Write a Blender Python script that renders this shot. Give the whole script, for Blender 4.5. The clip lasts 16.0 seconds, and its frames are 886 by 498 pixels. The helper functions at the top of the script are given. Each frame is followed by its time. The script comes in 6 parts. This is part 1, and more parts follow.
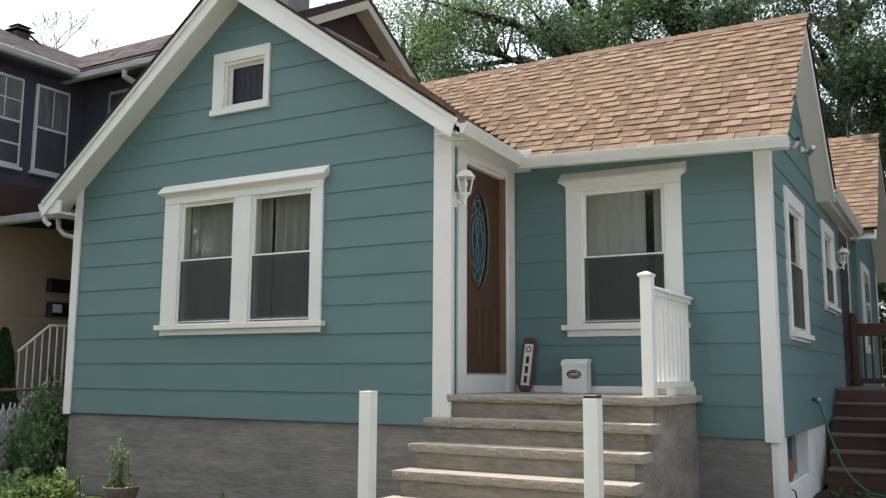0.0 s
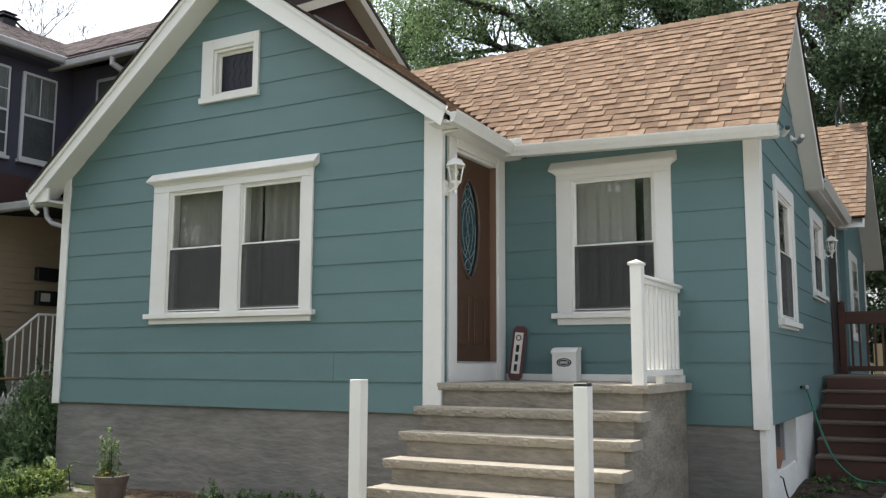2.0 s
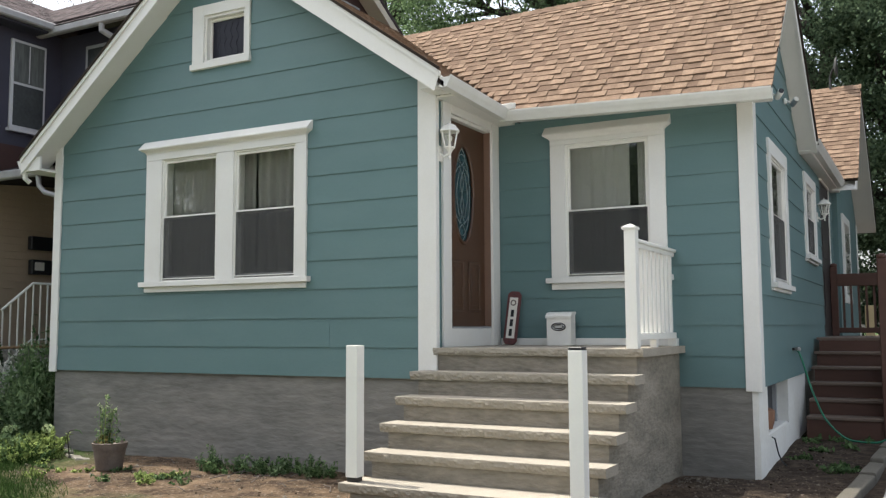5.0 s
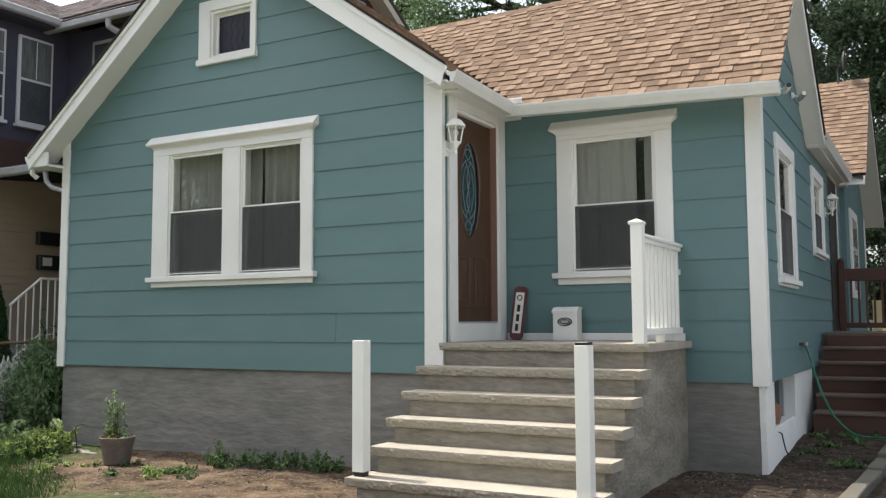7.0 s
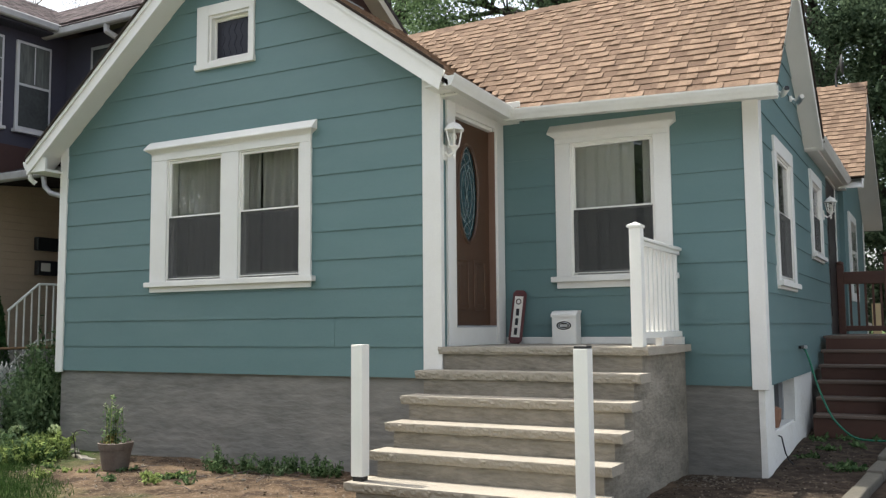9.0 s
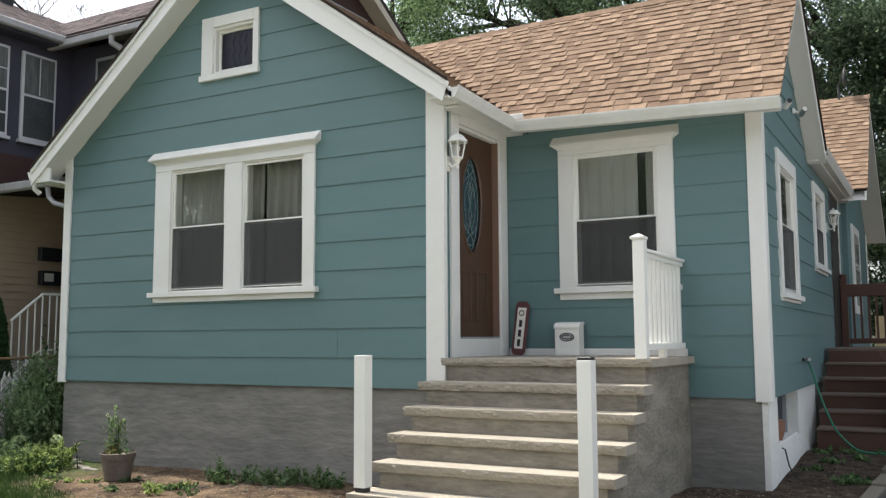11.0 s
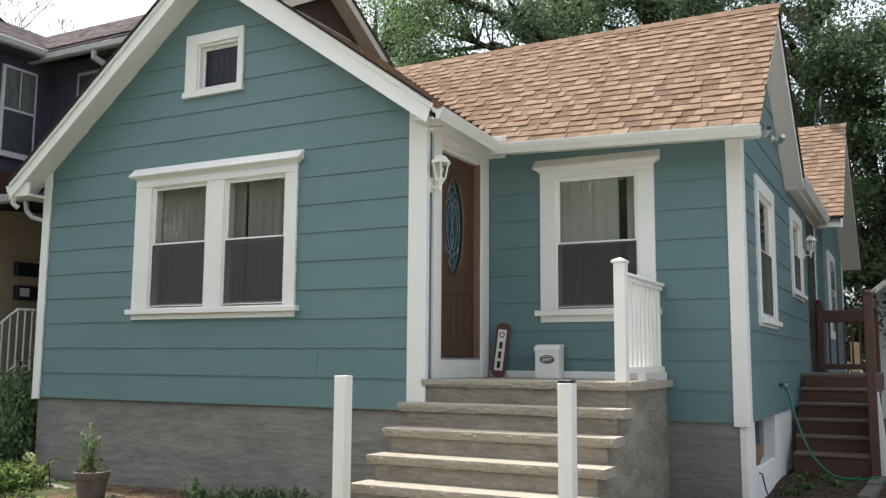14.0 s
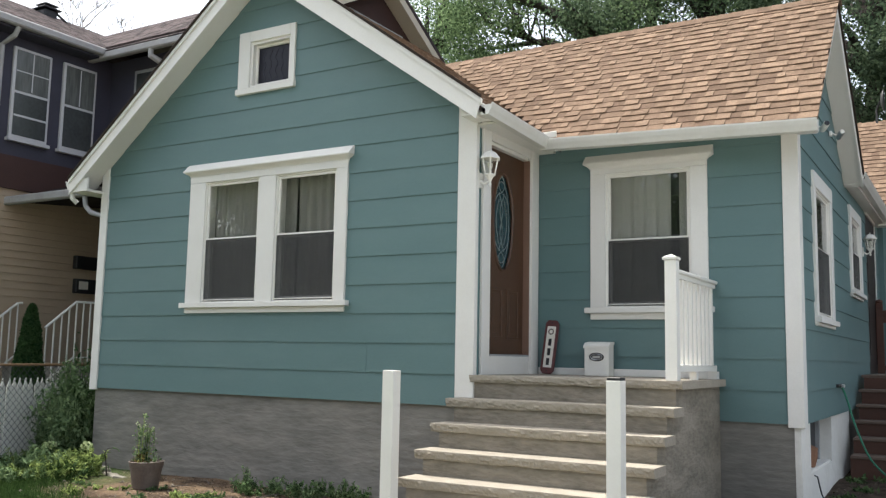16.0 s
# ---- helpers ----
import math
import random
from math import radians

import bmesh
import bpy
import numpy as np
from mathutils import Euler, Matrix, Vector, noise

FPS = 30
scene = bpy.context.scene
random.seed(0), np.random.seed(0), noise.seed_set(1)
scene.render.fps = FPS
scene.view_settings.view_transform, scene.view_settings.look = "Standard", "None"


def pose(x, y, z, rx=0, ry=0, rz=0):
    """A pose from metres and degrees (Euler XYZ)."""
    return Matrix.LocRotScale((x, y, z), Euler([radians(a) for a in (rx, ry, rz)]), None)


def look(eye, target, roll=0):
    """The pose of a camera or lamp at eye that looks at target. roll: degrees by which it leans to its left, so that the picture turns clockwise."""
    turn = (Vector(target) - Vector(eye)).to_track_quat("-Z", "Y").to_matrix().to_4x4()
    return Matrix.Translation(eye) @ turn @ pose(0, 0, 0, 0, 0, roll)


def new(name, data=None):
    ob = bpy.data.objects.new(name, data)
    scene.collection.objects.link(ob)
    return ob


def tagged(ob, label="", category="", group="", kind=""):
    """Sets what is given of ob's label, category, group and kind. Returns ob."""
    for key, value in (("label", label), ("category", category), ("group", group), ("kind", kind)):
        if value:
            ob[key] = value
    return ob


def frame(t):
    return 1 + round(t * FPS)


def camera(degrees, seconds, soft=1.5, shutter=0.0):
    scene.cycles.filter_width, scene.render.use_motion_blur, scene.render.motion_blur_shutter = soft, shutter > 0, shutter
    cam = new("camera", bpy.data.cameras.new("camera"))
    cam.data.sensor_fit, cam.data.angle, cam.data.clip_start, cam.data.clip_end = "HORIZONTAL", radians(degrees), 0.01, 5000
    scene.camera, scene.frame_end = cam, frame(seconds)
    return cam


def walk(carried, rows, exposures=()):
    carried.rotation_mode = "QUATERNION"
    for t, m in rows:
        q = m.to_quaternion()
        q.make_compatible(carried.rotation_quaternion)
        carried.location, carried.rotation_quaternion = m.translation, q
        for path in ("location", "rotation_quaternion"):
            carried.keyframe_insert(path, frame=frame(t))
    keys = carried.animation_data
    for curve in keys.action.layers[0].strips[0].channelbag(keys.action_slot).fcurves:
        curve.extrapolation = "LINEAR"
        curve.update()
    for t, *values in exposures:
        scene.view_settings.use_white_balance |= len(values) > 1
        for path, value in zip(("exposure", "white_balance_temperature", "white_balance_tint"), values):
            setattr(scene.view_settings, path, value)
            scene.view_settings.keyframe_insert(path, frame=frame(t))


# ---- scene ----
cam = camera(52.3, 16.0, soft=1.3)

PATH = [
    (0, (4.024, -7.236, 0.174), (3.047, -5.512, 0.45), 0.3),
    (0.5, (4.02, -7.239, 0.177), (3.042, -5.516, 0.453), 0.1),
    (1, (4.023, -7.24, 0.176), (3.055, -5.511, 0.446), 0.2),
    (1.5, (4.022, -7.236, 0.173), (3.058, -5.503, 0.434), 0.4),
    (2, (4.016, -7.234, 0.174), (3.058, -5.497, 0.425), 0.2),
    (2.5, (4.012, -7.24, 0.171), (3.061, -5.497, 0.407), 0.2),
    (3, (4.018, -7.242, 0.169), (3.067, -5.496, 0.389), 0.1),
    (3.5, (4.017, -7.241, 0.181), (3.065, -5.493, 0.381), -0.2),
    (4, (4.016, -7.246, 0.172), (3.067, -5.496, 0.362), -0.2),
    (6.5, (4.015, -7.252, 0.177), (3.059, -5.503, 0.338), -0.3),
    (7, (4.018, -7.249, 0.172), (3.055, -5.504, 0.337), -0.3),
    (7.5, (4.014, -7.245, 0.169), (3.047, -5.502, 0.338), -0.3),
    (8, (4.012, -7.243, 0.175), (3.045, -5.5, 0.345), -0.4),
    (8.5, (4.017, -7.237, 0.17), (3.056, -5.492, 0.342), -0.5),
    (11, (4.013, -7.25, 0.161), (3.049, -5.509, 0.362), -0.3),
    (11.5, (4.02, -7.246, 0.165), (3.043, -5.514, 0.372), -0.1),
    (12, (4.017, -7.24, 0.161), (3.046, -5.506, 0.382), -0.1),
    (12.5, (4.02, -7.246, 0.171), (3.079, -5.496, 0.399), -0.0),
    (13, (4.007, -7.255, 0.159), (3.1, -5.487, 0.392), 0.5),
    (13.5, (3.996, -7.268, 0.162), (3.09, -5.501, 0.401), 0.8),
    (14, (3.991, -7.272, 0.169), (3.071, -5.513, 0.414), 0.4),
    (14.5, (3.999, -7.287, 0.164), (3.061, -5.538, 0.416), -0.0),
    (15, (4.0, -7.274, 0.157), (3.024, -5.546, 0.405), 0.4),
    (15.5, (4.01, -7.266, 0.165), (3.003, -5.554, 0.399), 1.0),
    (16, (4.003, -7.255, 0.159), (2.984, -5.55, 0.396), 1.1),
]
walk(cam, [(t, look(eye, target, roll)) for t, eye, target, roll in PATH],
     exposures=[(0, 1.17, 6500, 8), (2, 1.22, 6500, 8), (4, 1.26, 6500, 8), (11, 1.29, 6500, 8), (16, 1.31, 6500, 8)])

# ---- light ----
world = bpy.data.worlds.new("sky")
scene.world = world
world.use_nodes = True
wn = world.node_tree
sky = wn.nodes.new("ShaderNodeTexSky")
sky.sky_type = "NISHITA"
sky.sun_disc = False
SUN = Vector((-0.53, 0.035, 1.0)).normalized()
sky.sun_elevation = math.asin(SUN.z)
sky.sun_rotation = math.atan2(SUN.x, SUN.y)
sky.air_density, sky.dust_density, sky.ozone_density = 1.0, 4.0, 1.0
wn.nodes["Background"].inputs["Strength"].default_value = 0.15
haze = wn.nodes.new("ShaderNodeHueSaturation")
haze.inputs["Saturation"].default_value = 0.5
wn.links.new(sky.outputs[0], haze.inputs["Color"])
wn.links.new(haze.outputs[0], wn.nodes["Background"].inputs["Color"])
sun = new("sun", bpy.data.lights.new("sun", "SUN"))
sun.data.energy, sun.data.angle, sun.data.color = 2.5, radians(0.6), (1.0, 0.95, 0.87)
sun.matrix_world = look(SUN * 40, (0, 0, 0))

# ---- materials ----


def mat(name, base, rough=0.6, vary=0.12, scale=3.0, fine=60.0, bump=0.15, metal=0.0, stretch=(1, 1, 1),
        dirt=None, dirt_amount=0.0, dirt_scale=1.2, island=0.0, obj=0.0, spec=0.5, dist=0.004):
    """A painted or natural surface with variation at two scales, dirt patches and fine relief."""
    m = bpy.data.materials.new(name)
    m.use_nodes = True
    n, l = m.node_tree.nodes, m.node_tree.links
    b = n["Principled BSDF"]
    b.inputs["Roughness"].default_value = rough
    b.inputs["Metallic"].default_value = metal
    b.inputs["Specular IOR Level"].default_value = spec
    tc = n.new("ShaderNodeTexCoord")
    geo = n.new("ShaderNodeNewGeometry")
    mp = n.new("ShaderNodeMapping")
    mp.inputs["Scale"].default_value = stretch
    l.new(geo.outputs["Position"], mp.inputs["Vector"])
    big = n.new("ShaderNodeTexNoise")
    big.inputs["Scale"].default_value, big.inputs["Detail"].default_value = scale, 5
    small = n.new("ShaderNodeTexNoise")
    small.inputs["Scale"].default_value, small.inputs["Detail"].default_value = fine, 4
    l.new(mp.outputs[0], big.inputs["Vector"])
    l.new(mp.outputs[0], small.inputs["Vector"])
    add = n.new("ShaderNodeMath")
    add.operation = "ADD"
    l.new(big.outputs["Fac"], add.inputs[0])
    l.new(small.outputs["Fac"], add.inputs[1])
    last = add
    extra = (geo.outputs["Random Per Island"], island) if island else None
    if obj:
        oi = n.new("ShaderNodeObjectInfo")
        extra = (oi.outputs["Random"], obj)
    if extra:
        k = n.new("ShaderNodeMath")
        k.operation = "MULTIPLY_ADD"
        k.inputs[1].default_value = extra[1]
        l.new(extra[0], k.inputs[0])
        l.new(add.outputs[0], k.inputs[2])
        last = n.new("ShaderNodeMath")
        last.operation = "SUBTRACT"
        l.new(k.outputs[0], last.inputs[0])
        last.inputs[1].default_value = extra[1] / 2
    ramp = n.new("ShaderNodeMapRange")
    ramp.inputs["From Min"].default_value, ramp.inputs["From Max"].default_value = 0.55, 1.45
    ramp.inputs["To Min"].default_value, ramp.inputs["To Max"].default_value = 1 - vary, 1 + vary
    l.new(last.outputs[0], ramp.inputs["Value"])
    mul = n.new("ShaderNodeMix")
    mul.data_type, mul.blend_type = "RGBA", "MULTIPLY"
    mul.inputs["Factor"].default_value = 1
    mul.inputs["A"].default_value = (*base, 1)
    l.new(ramp.outputs[0], mul.inputs["B"])
    out = mul.outputs["Result"]
    if dirt:
        dn = n.new("ShaderNodeTexNoise")
        dn.inputs["Scale"].default_value, dn.inputs["Detail"].default_value = dirt_scale, 7
        dn.inputs["Roughness"].default_value = 0.65
        l.new(mp.outputs[0], dn.inputs["Vector"])
        dr = n.new("ShaderNodeMapRange")
        dr.inputs["From Min"].default_value, dr.inputs["From Max"].default_value = 0.45, 0.75
        dr.inputs["To Max"].default_value = dirt_amount
        l.new(dn.outputs["Fac"], dr.inputs["Value"])
        mx = n.new("ShaderNodeMix")
        mx.data_type = "RGBA"
        l.new(dr.outputs[0], mx.inputs["Factor"])
        l.new(out, mx.inputs["A"])
        mx.inputs["B"].default_value = (*dirt, 1)
        out = mx.outputs["Result"]
    l.new(out, b.inputs["Base Color"])
    if bump:
        bp = n.new("ShaderNodeBump")
        bp.inputs["Strength"].default_value = bump
        bp.inputs["Distance"].default_value = dist
        l.new(add.outputs[0], bp.inputs["Height"])
        l.new(bp.outputs[0], b.inputs["Normal"])
    return m


TEAL = mat("teal_paint", (0.100, 0.175, 0.176), 0.55, 0.07, 1.1, 40, 0.25, stretch=(1, 1, 3),
           dirt=(0.13, 0.20, 0.20), dirt_amount=0.5, dirt_scale=0.8, obj=0.25)
NB_GUTTER = mat("weathered_gutter", (0.34, 0.34, 0.345), 0.6, 0.15, 3, 30, 0.2, dirt=(0.25, 0.24, 0.22), dirt_amount=0.6, dirt_scale=5)
WIRE = mat("dull_wire", (0.04, 0.04, 0.038), 0.5, 0.1)
LEADED = mat("leaded_dark_glass", (0.012, 0.012, 0.02), 0.35, 0.3, spec=0.25)
WHITE = mat("white_paint", (0.705, 0.692, 0.655), 0.5, 0.04, 2.0, 60, 0.12, dirt=(0.6, 0.57, 0.5), dirt_amount=0.3, dirt_scale=2.5)
VINYL = mat("white_vinyl", (0.775, 0.757, 0.705), 0.38, 0.03, 2.0, 50, 0.05, dirt=(0.65, 0.62, 0.56), dirt_amount=0.2, dirt_scale=3)
GUTTER = mat("gutter_white", (0.62, 0.615, 0.58), 0.4, 0.05, 1.5, 30, 0.06, dirt=(0.5, 0.48, 0.42), dirt_amount=0.4, dirt_scale=3)
GREYCAP = mat("grey_flashing", (0.32, 0.33, 0.34), 0.45, 0.08)
STUCCO = mat("grey_stucco", (0.172, 0.164, 0.146), 0.9, 0.32, 2.2, 8, 0.5, stretch=(0.7, 0.7, 2.2),
             dirt=(0.275, 0.258, 0.228), dirt_amount=0.85, dirt_scale=1.7, dist=0.026)
RISER = mat("riser_cement", (0.190, 0.168, 0.132), 0.9, 0.4, 3.6, 16, 0.6, stretch=(0.7, 0.7, 1.9),
            dirt=(0.355, 0.312, 0.252), dirt_amount=0.8, dirt_scale=2.4, dist=0.025)
LIME = mat("limestone_tread", (0.325, 0.290, 0.238), 0.85, 0.16, 5.0, 70, 0.6, dirt=(0.33, 0.30, 0.25), dirt_amount=0.5, dirt_scale=4, dist=0.006, spec=0.2)
WHITEWASH = mat("whitewashed_masonry", (0.72, 0.705, 0.66), 0.85, 0.06, 3.0, 14, 0.35, dirt=(0.55, 0.52, 0.45), dirt_amount=0.5, dirt_scale=3, dist=0.02)
SHINGLE_EDGE = mat("shingle_edge", (0.035, 0.027, 0.022), 0.95, 0.2, 8, 80, 0.4, spec=0.1)
SHINGLE_DK = mat("brown_shingle", (0.05, 0.04, 0.041), 0.95, 0.55, 2.2, 9, 0.9, island=1.0, spec=0.05)
DOORWOOD = mat("stained_wood_door", (0.074, 0.035, 0.018), 0.4, 0.22, 5, 45, 0.2, stretch=(1.2, 6, 0.5))
JAMB = mat("brown_jamb", (0.20, 0.12, 0.085), 0.5, 0.1)
# near-black colour stands in for the dimness behind windows and door
DARKIN = mat("near_black_room", (0.05, 0.05, 0.052), 0.9, 0.1, 2, 8, 0)
CURTAIN = mat("sheer_curtain", (0.35, 0.335, 0.31), 0.9, 0.08, 3, 120, 0.2)
SHEER = mat("white_sheer_curtain", (0.40, 0.39, 0.365), 0.9, 0.06, 3, 120, 0.2)
DECK = mat("dark_brown_deck_wood", (0.072, 0.028, 0.017), 0.6, 0.25, 4, 60, 0.3, stretch=(1, 5, 5), dirt=(0.085, 0.042, 0.026), dirt_amount=0.45)
TREADW = mat("worn_deck_tread", (0.12, 0.084, 0.064), 0.7, 0.25, 4, 60, 0.3, stretch=(1, 5, 5))
NB_DARK = mat("dark_brown_siding", (0.041, 0.041, 0.062), 0.75, 0.2, 3, 40, 0.2)
NB_MAROON = mat("maroon_siding", (0.05, 0.022, 0.018), 0.75, 0.2, 3, 40, 0.2)
NB_TAN = mat("tan_clapboard", (0.42, 0.325, 0.23), 0.7, 0.08, 2, 40, 0.15)
NB_TRIM = mat("cream_trim", (0.62, 0.55, 0.44), 0.6, 0.08)
STONEGREY = mat("grey_chimney_stone", (0.22, 0.21, 0.205), 0.9, 0.25, 5, 30, 0.6)
BLACK = mat("black_plastic", (0.012, 0.012, 0.013), 0.45, 0.1)
CHROME = mat("galvanised_metal", (0.55, 0.56, 0.57), 0.35, 0.1, metal=0.9)
MAROON = mat("maroon_sign_wood", (0.11, 0.035, 0.035), 0.5, 0.15)
CREAM = mat("cream_sign_face", (0.72, 0.69, 0.62), 0.6, 0.05)
POT = mat("brown_clay_pot", (0.115, 0.088, 0.072), 0.75, 0.25, 6, 50, 0.3, dirt=(0.2, 0.165, 0.135), dirt_amount=0.6, dirt_scale=7)
DARKDOOR = mat("dark_side_door_paint", (0.02, 0.014, 0.013), 0.5, 0.15)
RUST = mat("rusty_pipe", (0.20, 0.12, 0.06), 0.8, 0.3, 6, 60, 0.3)
YELLOWED = mat("faded_yellow_paint", (0.62, 0.47, 0.25), 0.7, 0.1)
HOSE = mat("green_hose", (0.01, 0.16, 0.09), 0.4, 0.1)
PALE_STONE = mat("pale_edging_stone", (0.24, 0.22, 0.185), 0.9, 0.25, 5, 45, 0.6, dirt=(0.18, 0.16, 0.12), dirt_amount=0.6, dirt_scale=8, dist=0.01)
CURB = mat("curb_stone", (0.105, 0.094, 0.074), 0.92, 0.25, 4, 40, 0.7, dirt=(0.09, 0.08, 0.055), dirt_amount=0.7, dist=0.01)
BARK = mat("bark", (0.035, 0.027, 0.022), 0.95, 0.35, 8, 50, 0.8, stretch=(3, 3, 0.7), dist=0.02)
TWIG = mat("bare_twig", (0.10, 0.085, 0.075), 0.9, 0.2)
SHED = mat("pale_grey_siding", (0.42, 0.43, 0.42), 0.7, 0.08)
TERRA = mat("terracotta", (0.24, 0.12, 0.07), 0.8, 0.15)
PALE_DRIVE = mat("pale_bounce_driveway", (0.33, 0.33, 0.32), 0.95, 0.25, 3, 120, 0.5)


def shingle_mat(name, light, dark, island):
    """Granulated asphalt tabs of two blends, with weathering over several tabs."""
    m = bpy.data.materials.new(name)
    m.use_nodes = True
    n, l = m.node_tree.nodes, m.node_tree.links
    b = n["Principled BSDF"]
    b.inputs["Roughness"].default_value = 0.95
    b.inputs["Specular IOR Level"].default_value = 0.08
    geo = n.new("ShaderNodeNewGeometry")
    which = geo.outputs["Random Per Island"] if island else n.new("ShaderNodeObjectInfo").outputs["Random"]
    blend = n.new("ShaderNodeValToRGB")
    e = blend.color_ramp.elements
    e[0].position, e[0].color = 0.12, (*dark, 1)
    e[1].position, e[1].color = 0.95, (*light, 1)
    k = blend.color_ramp.elements.new(0.5)
    k.color = (*[0.42 * p + 0.58 * q for p, q in zip(dark, light)], 1)
    l.new(which, blend.inputs["Fac"])
    col = blend.outputs["Color"]
    high = None
    for scale, lo, hi in ((1.3, 0.9, 1.1), (9.0, 0.86, 1.14), (120.0, 0.62, 1.38)):
        t = n.new("ShaderNodeTexNoise")
        t.inputs["Scale"].default_value, t.inputs["Detail"].default_value = scale, 4
        l.new(geo.outputs["Position"], t.inputs["Vector"])
        r = n.new("ShaderNodeMapRange")
        r.inputs["From Min"].default_value, r.inputs["From Max"].default_value = 0.3, 0.7
        r.inputs["To Min"].default_value, r.inputs["To Max"].default_value = lo, hi
        l.new(t.outputs["Fac"], r.inputs["Value"])
        x = n.new("ShaderNodeMix")
        x.data_type, x.blend_type = "RGBA", "MULTIPLY"
        x.inputs["Factor"].default_value = 1
        l.new(col, x.inputs["A"])
        l.new(r.outputs[0], x.inputs["B"])
        col = x.outputs["Result"]
        high = t.outputs["Fac"]
    l.new(col, b.inputs["Base Color"])
    bp = n.new("ShaderNodeBump")
    bp.inputs["Strength"].default_value, bp.inputs["Distance"].default_value = 0.7, 0.005
    l.new(high, bp.inputs["Height"])
    l.new(bp.outputs[0], b.inputs["Normal"])
    return m


TAN_LIGHT, TAN_MID, TAN_DARK = (0.229, 0.161, 0.113), (0.183, 0.127, 0.089), (0.137, 0.093, 0.066)
SHINGLE = shingle_mat("tan_shingle", TAN_LIGHT, TAN_MID, False)
SHINGLE_J = shingle_mat("tan_shingle_joined", TAN_LIGHT, TAN_MID, True)
SHINGLE_LOW = shingle_mat("brown_blend_shingle", TAN_MID, TAN_DARK, False)
SHINGLE_LOW_J = shingle_mat("brown_blend_shingle_joined", TAN_MID, TAN_DARK, True)
SHINGLE_NB = shingle_mat("weathered_brown_shingle", (0.108, 0.086, 0.085), (0.045, 0.037, 0.039), True)


def glass(name, tint=(0.94, 0.945, 0.93)):
    m = bpy.data.materials.new(name)
    m.use_nodes = True
    n, l = m.node_tree.nodes, m.node_tree.links
    n.remove(n["Principled BSDF"])
    gl, tr, mx, fr = (n.new(k) for k in ("ShaderNodeBsdfGlossy", "ShaderNodeBsdfTransparent", "ShaderNodeMixShader", "ShaderNodeLayerWeight"))
    gl.inputs["Roughness"].default_value = 0.01
    tr.inputs["Color"].default_value = (*tint, 1)
    fr.inputs["Blend"].default_value = 0.5
    pw = n.new("ShaderNodeMath")
    pw.operation, pw.inputs[1].default_value = "POWER", 2.5
    rg = n.new("ShaderNodeMapRange")
    rg.inputs["To Min"].default_value, rg.inputs["To Max"].default_value = 0.09, 0.75
    l.new(fr.outputs["Facing"], pw.inputs[0])
    l.new(pw.outputs[0], rg.inputs["Value"])
    l.new(rg.outputs[0], mx.inputs["Fac"])
    l.new(tr.outputs[0], mx.inputs[1])
    l.new(gl.outputs[0], mx.inputs[2])
    l.new(mx.outputs[0], n["Material Output"].inputs["Surface"])
    return m


GLASS = glass("window_glass")


def screen_mat():
    m = bpy.data.materials.new("insect_screen_mesh")
    m.use_nodes = True
    n, l = m.node_tree.nodes, m.node_tree.links
    b = n["Principled BSDF"]
    b.inputs["Base Color"].default_value = (0.036, 0.036, 0.034, 1)
    b.inputs["Roughness"].default_value = 0.7
    b.inputs["Alpha"].default_value = 0.52
    return m


SCREEN = screen_mat()


def leaf_mat(name, dark, light, trans=0.35):
    m = bpy.data.materials.new(name)
    m.use_nodes = True
    n, l = m.node_tree.nodes, m.node_tree.links
    n.remove(n["Principled BSDF"])
    geo = n.new("ShaderNodeNewGeometry")
    mx = n.new("ShaderNodeMix")
    mx.data_type = "RGBA"
    mx.inputs["A"].default_value, mx.inputs["B"].default_value = (*dark, 1), (*light, 1)
    l.new(geo.outputs["Random Per Island"], mx.inputs["Factor"])
    d, t, s = n.new("ShaderNodeBsdfDiffuse"), n.new("ShaderNodeBsdfTranslucent"), n.new("ShaderNodeMixShader")
    s.inputs["Fac"].default_value = trans
    l.new(mx.outputs["Result"], d.inputs["Color"])
    l.new(mx.outputs["Result"], t.inputs["Color"])
    l.new(d.outputs[0], s.inputs[1])
    l.new(t.outputs[0], s.inputs[2])
    l.new(s.outputs[0], n["Material Output"].inputs["Surface"])
    return m


LEAF = leaf_mat("maple_leaves", (0.048, 0.082, 0.044), (0.22, 0.305, 0.15), 0.55)
LEAF_DK = leaf_mat("dark_leaves", (0.04, 0.066, 0.042), (0.17, 0.23, 0.135), 0.5)
LEAF_LT = leaf_mat("bright_weed_leaves", (0.018, 0.042, 0.012), (0.40, 0.49, 0.17))
LEAF_SHRUB = leaf_mat("shrub_leaves", (0.022, 0.05, 0.02), (0.17, 0.25, 0.11))
LEAF_PALE = leaf_mat("pale_shrub_leaves", (0.05, 0.09, 0.04), (0.26, 0.35, 0.18))
LEAF_DRY = leaf_mat("yellowed_leaves", (0.12, 0.075, 0.03), (0.34, 0.31, 0.11))
GRASS = leaf_mat("grass_blades", (0.016, 0.036, 0.011), (0.062, 0.105, 0.032))
THUJA = leaf_mat("conifer_leaves", (0.016, 0.04, 0.016), (0.06, 0.105, 0.04), 0.2)
FLOWER = leaf_mat("pale_hydrangea_petals", (0.34, 0.44, 0.2), (0.6, 0.66, 0.4))

# ---- building blocks ----


